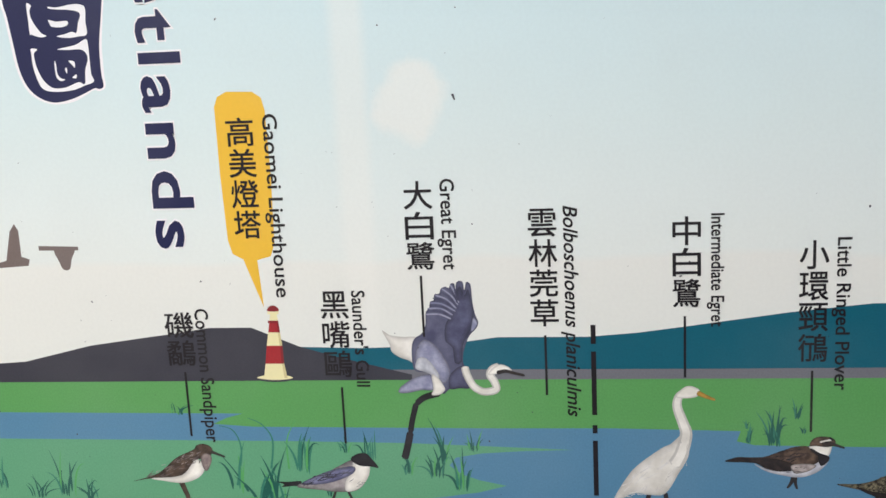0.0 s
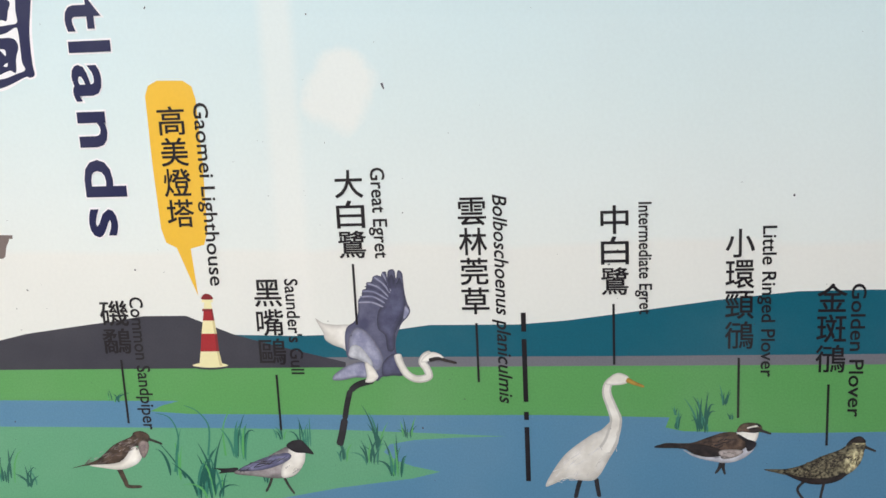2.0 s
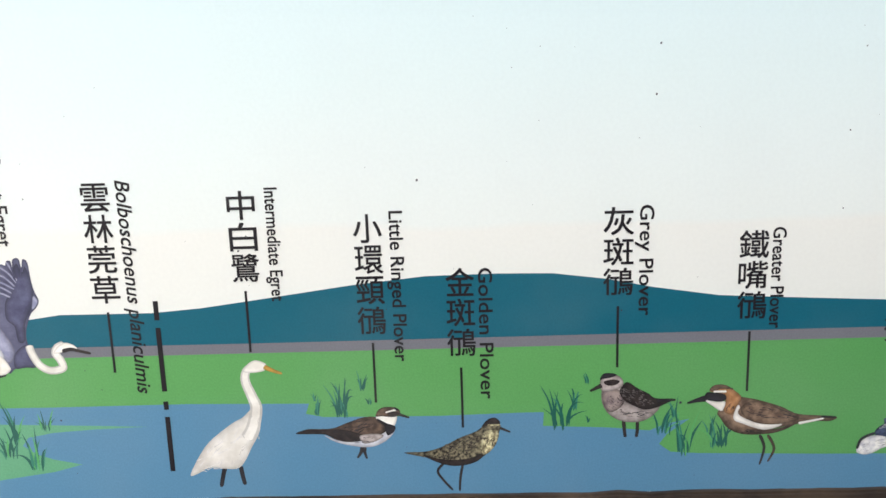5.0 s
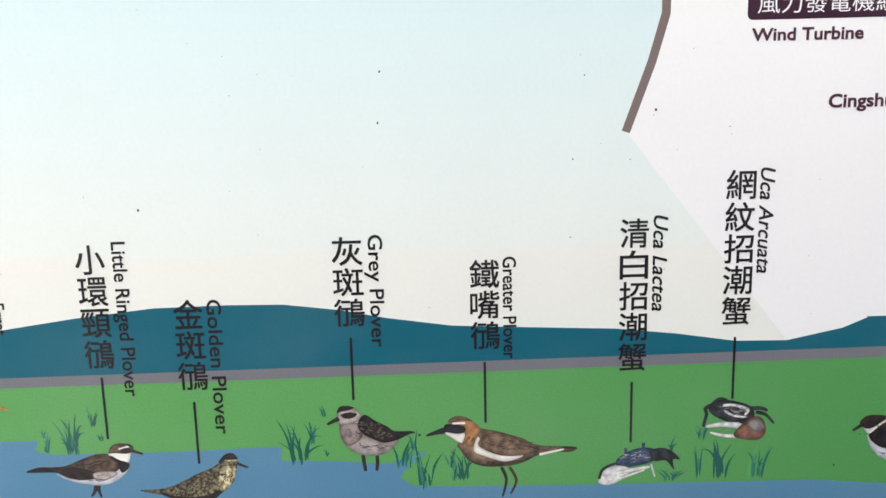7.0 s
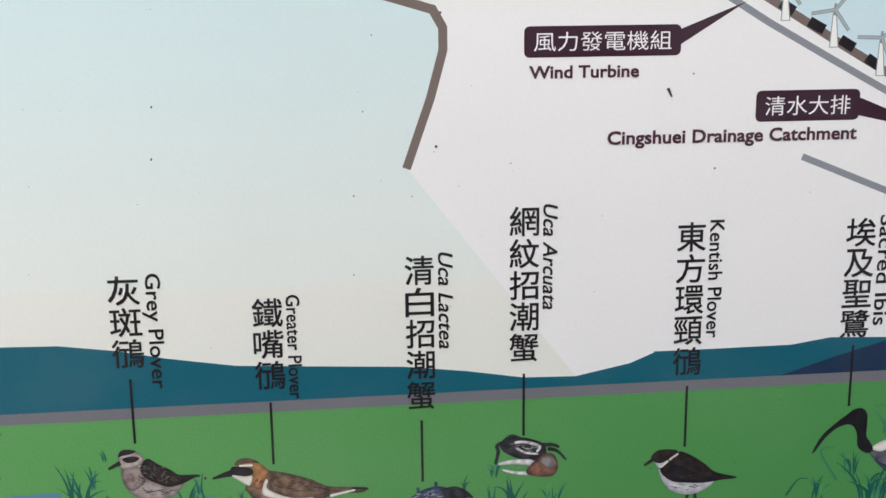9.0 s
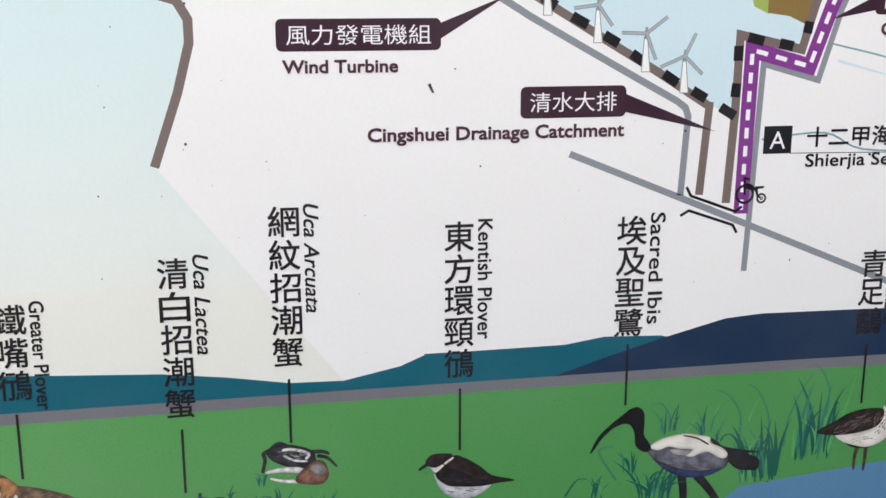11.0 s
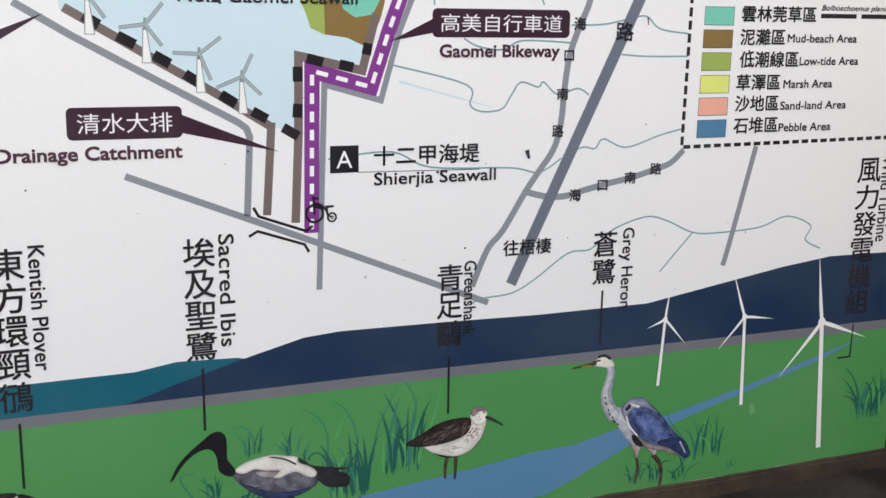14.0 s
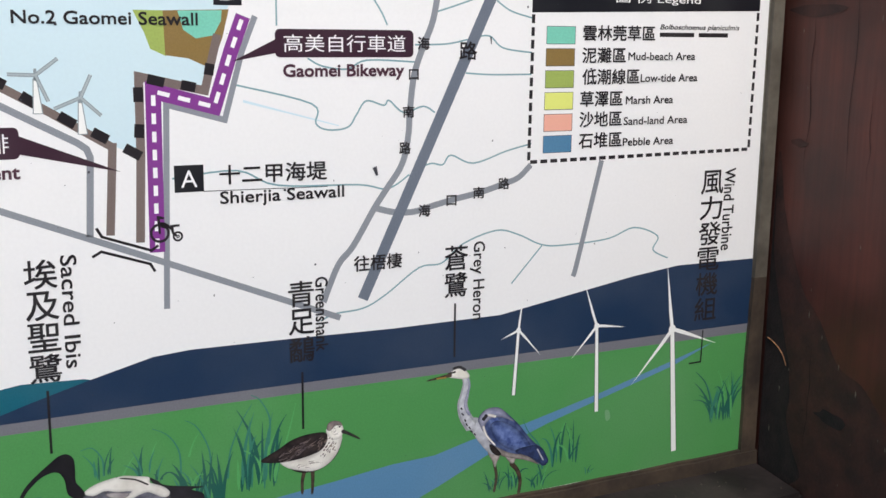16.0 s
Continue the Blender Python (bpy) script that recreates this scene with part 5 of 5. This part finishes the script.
sideways("Uca Arcuata", 103.1, 148.6, 138.4, 1.39, italic=True)
caption("東方環頸鴴", 116.8, 146.6, 131, 2.89)
sideways("Kentish Plover", 119.3, 146.6, 134.9, 1.4)
caption("埃及聖鷺", 133.7, 146.5, 134.2, 3.06)
sideways("Sacred Ibis", 136.3, 146.6, 135.5, 1.49)
caption("青足鷸", 159.4, 142.1, 133, 2.9)
sideways("Greenshank", 161.7, 142.2, 134.1, 1.41)
caption("蒼鷺", 177.7, 144.5, 138.3, 2.99)
sideways("Grey Heron", 180.4, 144.6, 135.5, 1.45)
caption("風力發電機組", 213.6, 151.3, 131.7, 3.6)
sideways("Wind Turbine", 216.4, 151.3, 140.8, 1.74)
for z_top, z_end in ((134.659, 132.659), (131.859, 125.059), (123.959, 123.059), (122.259, 116.189)):
    bar("text_bar", 17.7253, z_top, z_end, 0.5)
# thin lines from each name to its picture
leader(-25.9, 129.7, 122.4)
leader(-8.7, 128, 121.7)
leader(0.4, 140, 133.5)
leader(12.9, 133.6, 127.2)
leader(26.8, 135.5, 129.1)
leader(39.1, 129.8, 123.4)
leader(47.8, 127, 120.5)
leader(63.3, 133.1, 126.7)
leader(76.2, 130.2, 123.9)
leader(90.6, 127.7, 121.3)
leader(100.6, 132, 125.6)
leader(116.9, 130, 123.6)
leader(133.7, 133.5, 127.1)
leader(159.4, 132, 125.6)
leader(177.6, 137.7, 131.4)
stroke("leader_line", "ink", [(213.4, 130.5), (213.3, 126.3), (211.4, 126.3)], 0.2, 0.2, 45, smooth=False)

# map lettering
plate("風力發電機組", 100.5, 162.2, 115.1, 165, [(114.6, 164.4), (114.6, 162.9), (121.2, 167)])
plate("清水大排", 122.5, 155.9, 132.6, 158.8, [(132.1, 158.2), (132.2, 156.4), (141.6, 154.3)])
plate("高美自行車道", 157.1, 165.1, 172.3, 167.9, [(157.6, 167.1), (157.6, 165.6), (152.7, 164.7)])
words("Wind Turbine", 101, 160.85, 10.2, 1.12, "plum")
words("Cingshuei Drainage Catchment", 108.4, 154.67, 24.1, 1.22, "plum")
words("Gaomei Bikeway", 157.9, 163.76, 13.3, 1.23, "plum")
words("Shierjia Seawall", 151.1, 151.23, 13.2, 1.25, "ink")
words("十二甲海堤", 151.1, 153.54, 11.3, 1.92, "ink")
words("No.2 Gaomei Seawall", 132.6, 168.71, 16.8, 1.19, "ink")
words("往梧棲", 165.4, 143.25, 5.6, 1.67, "ink")
words("海", 172.8, 166.55, 1.4, 1.3, "ink")
words("口", 171.8, 163.29, 1.1, 1.07, "ink")
words("南", 171.1, 159.36, 1.3, 1.2, "ink")
words("路", 170.7, 155.5, 1.3, 1.27, "ink")
words("路", 177.8, 165.79, 2.1, 1.92, "ink")
words("海", 173, 148.55, 1.4, 1.31, "ink")
words("口", 176.4, 149.48, 1.2, 1.14, "ink")
words("南", 179.7, 150.17, 1.4, 1.27, "ink")
words("路", 182.9, 151.03, 1.4, 1.29, "ink")
tile("A", 146.6, 152, 2.9)
tile("B", 151, 170.1, 2.8)
stroke("rule", "ink", [(149.4, 152), (162.5, 151.8)], 0.07, 0.07, 12)
stroke("faded_streak", "sea", [(153.7, 160.8), (157.8, 159.7), (163.8, 158.1)], 0.25, 0.1, 3)
stroke("dirt_mark", "slate", [(114, 159.2), (114.4, 158.4)], 0.3, 0.15, 48)
stroke("dirt_mark", "slate", [(167.8, 153.6), (168.1, 152.7)], 0.5, 0.25, 48)
stroke("dirt_mark", "slate", [(4.5, 158.3), (4.7, 157.7)], 0.25, 0.125, 48)
stroke("dirt_mark", "slate", [(181.6, 167.3), (181.7, 166.5)], 0.2, 0.1, 48)
fill("pale_scuff", "pale_scuff", [(198.7, 121.8), (199.3, 121.7), (199.5, 120.7), (198.9, 120.5)], 12, smooth=True)
# legend
LEGEND = [(187, 170), (186.8, 153.3), (219.1, 153.6), (219.3, 170.7)]
SWATCH = [(188.8, 168.4), (192.6, 168.6), (192.6, 166.7), (188.8, 166.6), (188.7, 156), (192.4, 156.1), (192.4, 154.3), (188.7, 154.3)]
words("雲林莞草區", 193.6, 167.83, 10.1, 1.71, "ink")
words("泥灘區", 193.6, 165.31, 6, 1.72, "ink")
words("Mud-beach Area", 200, 165.18, 9.8, 0.91, "ink")
words("低潮線區", 193.7, 162.85, 8, 1.74, "ink")
words("Low-tide Area", 201.9, 162.64, 8.4, 0.93, "ink")
words("草澤區", 193.5, 160.32, 5.9, 1.75, "ink")
words("Marsh Area", 199.9, 160.07, 6.9, 0.93, "ink")
words("沙地區", 193.5, 157.96, 5.9, 1.76, "ink")
words("Sand-land Area", 199.7, 157.62, 9.4, 0.93, "ink")
words("石堆區", 193.5, 155.51, 6, 1.77, "ink")
words("Pebble Area", 199.7, 155.14, 7.4, 0.94, "ink")
words("Bolboschoenus planiculmis", 204.4, 168.61, 12, 0.59, "ink", italic=True)
for x0, x1 in ((204.4, 209.5), (210.2, 214.7)):
    fill("text_bar", "ink", [(x0, 167.45), (x1, 167.45), (x1, 167.95), (x0, 167.95)], 12)
words("圖 例 Legend", 198, 171.73, 12.2, 1.2, "white_ink", spread=0.004)
# reeds and grass
tuft(-18, 113.6, 5.15, 7.3, 8)
tuft(-16.7, 113.9, 3.86, 5.3, 6)
tuft(-13.6, 118.4, 2.85, 5.2, 7)
tuft(-8.8, 120.7, 2.18, 2.1, 5)
tuft(-6.2, 119.6, 2.62, 3.6, 8)
tuft(-2, 118.3, 1.86, 3.1, 7)
tuft(1, 118, 2.78, 4, 9)
tuft(2.2, 119.7, 2.45, 5.2, 5)
tuft(5.1, 121, 2.13, 2.7, 6)
tuft(3.7, 116.6, 2.59, 5.3, 7)
tuft(-10.8, 115.5, 1.26, 1.6, 4)
tuft(-21.2, 116.1, 2.58, 6.6, 3)
tuft(-27.4, 124.9, 2.91, 1.8, 7)
tuft(-44.7, 114.8, 3.44, 3.1, 7)
tuft(-41.1, 115.3, 3.4, 5.3, 8)
tuft(-38.4, 114.7, 3.38, 3.2, 8)
tuft(-48.8, 116.1, 2.43, 3.8, 5)
tuft(-57.1, 115.5, 6.36, 4.8, 10)
tuft(32.7, 123.7, 1.09, 1.2, 4)
tuft(33, 122.2, 1.37, 2.5, 6)
tuft(35.6, 122, 2.31, 4.3, 10)
tuft(37.8, 124.8, 1.09, 2.3, 5)
tuft(38.4, 123.2, 1.1, 0.9, 4)
tuft(57.7, 120.2, 3.35, 4.5, 11)
tuft(59.2, 122.2, 1.22, 3.1, 5)
tuft(60.5, 120.8, 0.56, 0.9, 3)
tuft(60.4, 124.9, 0.83, 1.8, 3)
tuft(68, 119.3, 3.26, 3.3, 10)
tuft(69.2, 121.1, 1.4, 3, 5)
tuft(70, 117, 2.82, 5.2, 8)
tuft(73.6, 117.8, 3.1, 3.6, 11)
tuft(72.8, 119, 1.4, 3, 4)
tuft(94.6, 117, 2.57, 1.7, 8)
tuft(94.8, 120.1, 1.42, 1.8, 4)
tuft(97.6, 121.4, 1.41, 2.5, 5)
tuft(97.5, 117.3, 0.85, 3.7, 3)
tuft(99.6, 117.2, 3.78, 5, 7)
tuft(103.2, 117.1, 3.15, 3.6, 10)
tuft(131.2, 117.2, 2.98, 3, 7)
tuft(137.2, 116.4, 6.72, 5.9, 14)
tuft(134.4, 119.6, 3.3, 3.7, 5)
tuft(138.5, 123.7, 3.63, 3.5, 5)
tuft(142.3, 123.2, 3.07, 3.7, 6)
tuft(144, 122.5, 2.48, 2.5, 4)
tuft(147.5, 118, 4.43, 8.2, 11)
tuft(149.6, 118.1, 4.15, 7.3, 9)
tuft(152.8, 120, 3.54, 7.9, 10)
tuft(155.3, 119.9, 4.22, 8.5, 12)
tuft(217.2, 117.9, 7.2, 7.1, 22)
tuft(183.2, 114.1, 3.44, 2.8, 7)
tuft(185.8, 113.9, 3.1, 4.3, 6)
tuft(189.2, 113.5, 3.95, 3.9, 8)
tuft(193.8, 116, 3.38, 5.7, 6)
tuft(191.6, 115.9, 3.18, 5.9, 4)
tuft(196.5, 113.8, 1.64, 1.6, 4)
stroke("reed", "grass_mid", [(138.5, 123.9), (138.4, 125.7), (137.5, 127), (136.4, 126.9)], 0.24, 0.06, 10)
stroke("reed", "grass_mid", [(146, 121.1), (146.1, 124.9), (145, 127.1), (143.4, 128.1)], 0.25, 0.06, 10)
stroke("reed", "grass_mid", [(149.1, 120.9), (149.2, 124.6), (148, 127.5), (146.7, 128.5)], 0.25, 0.06, 10)
stroke("reed", "grass_mid", [(151, 121.4), (151.4, 124.5), (152.7, 127.5), (153.8, 129.2)], 0.25, 0.06, 10)
stroke("reed", "grass_mid", [(155.5, 124.2), (155.7, 127.3), (154.7, 129.5), (153.7, 130.2)], 0.26, 0.06, 10)
stroke("reed", "grass_light", [(140.1, 123.2), (140.7, 124.3), (141.5, 125.5)], 0.24, 0.06, 10)
stroke("reed", "grass_light", [(147, 124.5), (147.5, 125.9), (148.1, 126.9)], 0.25, 0.06, 10)
stroke("reed", "grass_light", [(156.9, 122.8), (157.9, 125.9), (158.6, 128.6)], 0.26, 0.06, 10)
stroke("reed", "grass", [(127.7, 117.7), (128.9, 119.4), (130, 119.4)], 0.24, 0.06, 10)
stroke("reed", "grass_mid", [(133, 119.1), (131.1, 122.3), (132.6, 122.8)], 0.24, 0.06, 10)
stroke("reed", "grass_mid", [(-21.2, 116.7), (-20.4, 120.7), (-21.1, 123), (-22.7, 123.6)], 0.26, 0.06, 10)
stroke("reed", "grass_mid", [(-17.2, 118.7), (-16.8, 122), (-17.9, 123.8), (-19.4, 124.5)], 0.26, 0.06, 10)
stroke("reed", "grass_light", [(-15.2, 118.7), (-15.2, 122), (-14.1, 124.3)], 0.25, 0.06, 10)
stroke("reed", "grass", [(-20, 116), (-21.4, 118.4), (-22.6, 120)], 0.26, 0.06, 10)
stroke("reed", "grass_mid", [(189.8, 115.7), (189.3, 118.7), (187.7, 120.8), (186.9, 122.5)], 0.33, 0.06, 10)
stroke("reed", "grass_light", [(191.8, 117.6), (192.5, 120.4), (192.9, 121.2)], 0.33, 0.06, 10)
stroke("reed", "grass", [(215.7, 119.8), (214.5, 123.1), (212.7, 125)], 0.38, 0.06, 10)
# large title at the far end of the panel
sideways("etlands", -25.1, 172.5, 143.3, 4.69, ink="title_navy", bold=True)
fill("title_emblem_rim", "white_ink", [(-41.7, 173), (-41.9, 169.7), (-41.6, 167.9), (-41.3, 165.3), (-40.9, 162.4), (-40, 160.3), (-38.6, 159.2), (-37, 158.8), (-35.1, 159), (-33.7, 159.6), (-32.7, 160.1), (-32.1, 160), (-31.4, 160.4), (-31.4, 161.8), (-31.3, 164.6), (-30.9, 167.4), (-30.6, 169.1), (-30, 172.4)], 11, smooth=True)
fill("title_emblem", "title_navy", [(-41.4, 173), (-41.6, 169.6), (-41.3, 167.9), (-41, 165.4), (-40.6, 162.4), (-39.8, 160.5), (-38.5, 159.4), (-37, 159), (-35.2, 159.3), (-33.8, 159.8), (-32.6, 160.3), (-32.1, 160.2), (-31.6, 160.5), (-31.7, 161.8), (-31.6, 164.6), (-31.1, 167.4), (-30.8, 169.1), (-30.3, 172.4)], 12.5, smooth=True)
fill("title_line", "white_ink", [(-39, 169.1), (-38.5, 168.9), (-38.7, 168.5), (-38.7, 167.8), (-38.3, 166.9), (-37.7, 166.1), (-37.2, 165.8), (-37.9, 165.7), (-38.8, 166), (-39, 166.1), (-39, 167.3)], 15, smooth=True)
fill("title_line", "white_ink", [(-36.7, 168.7), (-35.7, 168.6), (-34.4, 168.8), (-33.3, 168.8), (-32.7, 168.4), (-32.8, 167), (-32.8, 165.8), (-33.7, 165.6), (-34.9, 165.5), (-36.1, 165.7), (-35.2, 165.9), (-34.4, 166.1), (-33.9, 166), (-33.6, 167), (-33.3, 167.7), (-33.6, 168.1), (-34.6, 168.3), (-35.8, 168.4), (-36.5, 168.5)], 15, smooth=True)
fill("title_line", "white_ink", [(-36.8, 167.4), (-36, 167.2), (-34.8, 167.2), (-34.8, 166.8), (-35.5, 166.6), (-36.5, 166.7), (-36.7, 167)], 15, smooth=True)
fill("title_line", "white_ink", [(-39.1, 164.6), (-38.4, 164.5), (-38.8, 164.1), (-38.8, 163.4), (-38.6, 162.4), (-38, 161.2), (-37.1, 160.5), (-35.8, 160.5), (-34.9, 160.8), (-34.2, 161), (-33.6, 160.8), (-33.4, 162.2), (-33, 163.3), (-33.2, 164), (-33.8, 164.3), (-35, 164.3), (-36.2, 164.4), (-35.1, 164.6), (-34.1, 164.8), (-33, 165.3), (-32.8, 164.7), (-32.8, 163.3), (-32.8, 161.8), (-32.6, 161), (-33.7, 160.6), (-35, 160.2), (-36.8, 160.1), (-38.2, 160.4), (-38.8, 161.5), (-39.1, 163), (-39.1, 164.1)], 15, smooth=True)
fill("title_line", "white_ink", [(-36.6, 163.3), (-36.5, 162.7), (-36.5, 162), (-36.2, 161.5), (-35.7, 161.3), (-36.2, 161.2), (-36.6, 161.5), (-36.7, 162.1), (-36.7, 162.9)], 15, smooth=True)
fill("title_line", "white_ink", [(-35.1, 163.2), (-34.5, 163.1), (-34.5, 162.5), (-34.8, 162.8)], 15, smooth=True)
fill("title_line", "white_ink", [(-34.9, 161.5), (-34.4, 161.8), (-34.5, 161.4)], 15, smooth=True)
fill("title_line", "white_ink", [(-35.6, 162.4), (-35.4, 162.5), (-35.4, 162), (-35.5, 162)], 15, smooth=True)
dashes("legend_border", "ink", LEGEND, 0.42, 0.95, 0.42, 12)
x0, x1 = LEGEND[0][0] - 0.2, LEGEND[3][0] + 0.2
fill("legend_header", "legend_black", [(x0, LEGEND[0][1]), (x1, LEGEND[3][1]), (x1, LEGEND[3][1] + 3.6), (x0, LEGEND[0][1] + 3.6)], 20)
for row, ink in enumerate(("mint", "mud", "olive", "swatch_yellow", "swatch_pink", "swatch_blue")):
    a, b = SWATCH[3], SWATCH[7]
    x, z = a[0] + (b[0] - a[0]) * row / 5, a[1] + (b[1] - a[1]) * row / 5
    fill("legend_swatch_rim", "slate", [(x - 0.06, z - 0.06), (x + 3.8, z - 0.06), (x + 3.8, z + 1.94), (x - 0.06, z + 1.94)], 13)
    fill("legend_swatch", ink, [(x, z), (x + 3.74, z), (x + 3.74, z + 1.88), (x, z + 1.88)], 14)

# ---- dirt, cracks and debris ----
rnd = random.Random(11)
verts, faces = [], []
for i in range(280):
    x, z, r = rnd.uniform(-60, 220), rnd.uniform(114, 185), 0.04 + 0.12 * rnd.random() ** 4
    n, turn, thin = len(verts), rnd.random() * 3, rnd.uniform(0.4, 1.0)
    pts = [(x + r * math.cos(a) * math.cos(turn) - thin * r * math.sin(a) * math.sin(turn), z + r * math.cos(a) * math.sin(turn) + thin * r * math.sin(a) * math.cos(turn)) for a in (k * math.tau / 7 for k in range(7))]
    verts += lay(pts, 50)
    faces.append(tuple(range(n, n + 7)))
tagged(mesh_object("dirt_specks", verts, faces, MAT["slate"], panel, "tiny dark specks of dirt"), kind="stuff")


def crack(y, z0, z1, wide, seed):
    """A dark drying crack that runs up the inner face of the post."""
    r, verts, faces = random.Random(seed), [], []
    for i in range(15):
        u = i / 14
        yy, w = y + noise.noise(Vector((u * 4, seed, 0))) * 0.006, wide * math.sin(math.pi * min(max(u, 0.03), 0.97)) * (0.6 + 0.6 * r.random())
        z = z0 + (z1 - z0) * u
        verts += [(2.2378, yy - w, z), (2.2378, yy + w, z)]
        if i:
            faces.append((2 * i - 2, 2 * i - 1, 2 * i + 1, 2 * i))
    mesh_object("crack", verts, faces, CRACK, board, "thin dark crack in the timber")


for spec in ((-0.052, 1.50, 1.72, 0.0006, 1), (-0.118, 1.45, 1.80, 0.0004, 2), (-0.15, 1.50, 1.62, 0.0004, 4), (-0.085, 1.15, 1.30, 0.0005, 5)):
    crack(*spec)

# curled dry tendril caught on the post
bm = bmesh.new()
rings = []
for i in range(24):
    u = i / 23
    c = Vector((2.2375 - 0.0012, -0.0093 - 0.0357 * u - 0.006 * math.sin(u * 3.1), 1.2858 - 0.0285 * u ** 1.4))
    rad = 0.0013 * (1 - 0.5 * u) * (1.0 if i % 2 else 0.7)
    rings.append([bm.verts.new(c + Vector((rad * math.cos(a), rad * math.sin(a) * 0.6, rad * math.sin(a)))) for a in (k * math.tau / 6 for k in range(6))])
for p, q in zip(rings[:-1], rings[1:]):
    for k in range(6):
        bm.faces.new((p[k], p[(k + 1) % 6], q[(k + 1) % 6], q[k]))
bm.faces.new(rings[0])
bm.faces.new(rings[-1])
tagged(part("dry_tendril", bm, TWIG), "curled light brown dry tendril clinging to the timber post", "plant debris")

# grit gathered on the ledge
bm = bmesh.new()
for i in range(50):
    x, y = rnd.uniform(1.7, 2.23), rnd.uniform(-0.085, -0.012)
    s = rnd.uniform(0.0005, 0.0018)
    m = Matrix.Translation((x, y, 1.1125 + 0.12 * y + s * 0.3)) @ Euler((rnd.random() * 6, rnd.random() * 6, 0)).to_matrix().to_4x4() @ Matrix.Diagonal((s, s * 0.8, s * 0.6, 1))
    bmesh.ops.create_icosphere(bm, subdivisions=1, radius=1.0, matrix=m)
tagged(part("grit", bm, GRIT), "loose grit and crumbs on the ledge", "grit", kind="stuff")

# pale chips where the stain has flaked off the post
verts, faces = [], []
for i in range(26):
    y, z, s = rnd.uniform(-0.24, -0.02), rnd.uniform(1.12, 1.8), rnd.uniform(0.0004, 0.0011)
    n = len(verts)
    long = s * rnd.uniform(1.5, 6.0)
    verts += [(2.2377, y - s, z), (2.2377, y + s * 0.3, z - long), (2.2377, y + s, z + s), (2.2377, y, z + long)]
    faces.append((n, n + 1, n + 2, n + 3))
tagged(mesh_object("flaked_chips", verts, faces, GRIT, board, "tiny pale flaked chips"), kind="stuff")

# shade low on the post, put in as a dark brown patch
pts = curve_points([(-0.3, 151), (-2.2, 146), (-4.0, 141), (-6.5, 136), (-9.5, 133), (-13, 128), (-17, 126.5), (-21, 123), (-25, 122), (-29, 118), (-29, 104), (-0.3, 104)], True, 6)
mesh_object("shade_patch", [(2.23835, max(min(y, -0.35), -28) / 100, z / 100) for y, z in pts], [tuple(range(len(pts)))], SHADE_SMEAR, board, "shade put on the timber as a dark brown patch")
# near-black patch over the foot of the post, with a lobed edge
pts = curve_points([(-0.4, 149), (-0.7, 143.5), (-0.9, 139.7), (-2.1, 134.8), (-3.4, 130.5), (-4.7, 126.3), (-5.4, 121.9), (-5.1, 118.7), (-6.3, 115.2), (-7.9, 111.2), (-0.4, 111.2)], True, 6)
mesh_object("dark_foot_patch", [(2.2380, min(y, -0.35) / 100, z / 100) for y, z in pts], [tuple(range(len(pts)))], NEAR_BLACK, board, "near-black patch on the timber beside the panel")
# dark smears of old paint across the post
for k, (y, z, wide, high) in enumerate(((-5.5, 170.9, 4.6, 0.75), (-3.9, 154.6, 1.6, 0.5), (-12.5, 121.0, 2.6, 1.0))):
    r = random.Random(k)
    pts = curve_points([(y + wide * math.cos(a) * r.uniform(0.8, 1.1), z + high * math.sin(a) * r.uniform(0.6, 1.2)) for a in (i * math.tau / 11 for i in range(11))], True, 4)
    mesh_object("paint_smear", [(2.2376 - 0.0001 * k, min(p, -0.5) / 100, q / 100) for p, q in pts], [tuple(range(len(pts)))], SHADE_SMEAR if k != 2 else NEAR_BLACK, board, "dark smear across the timber")
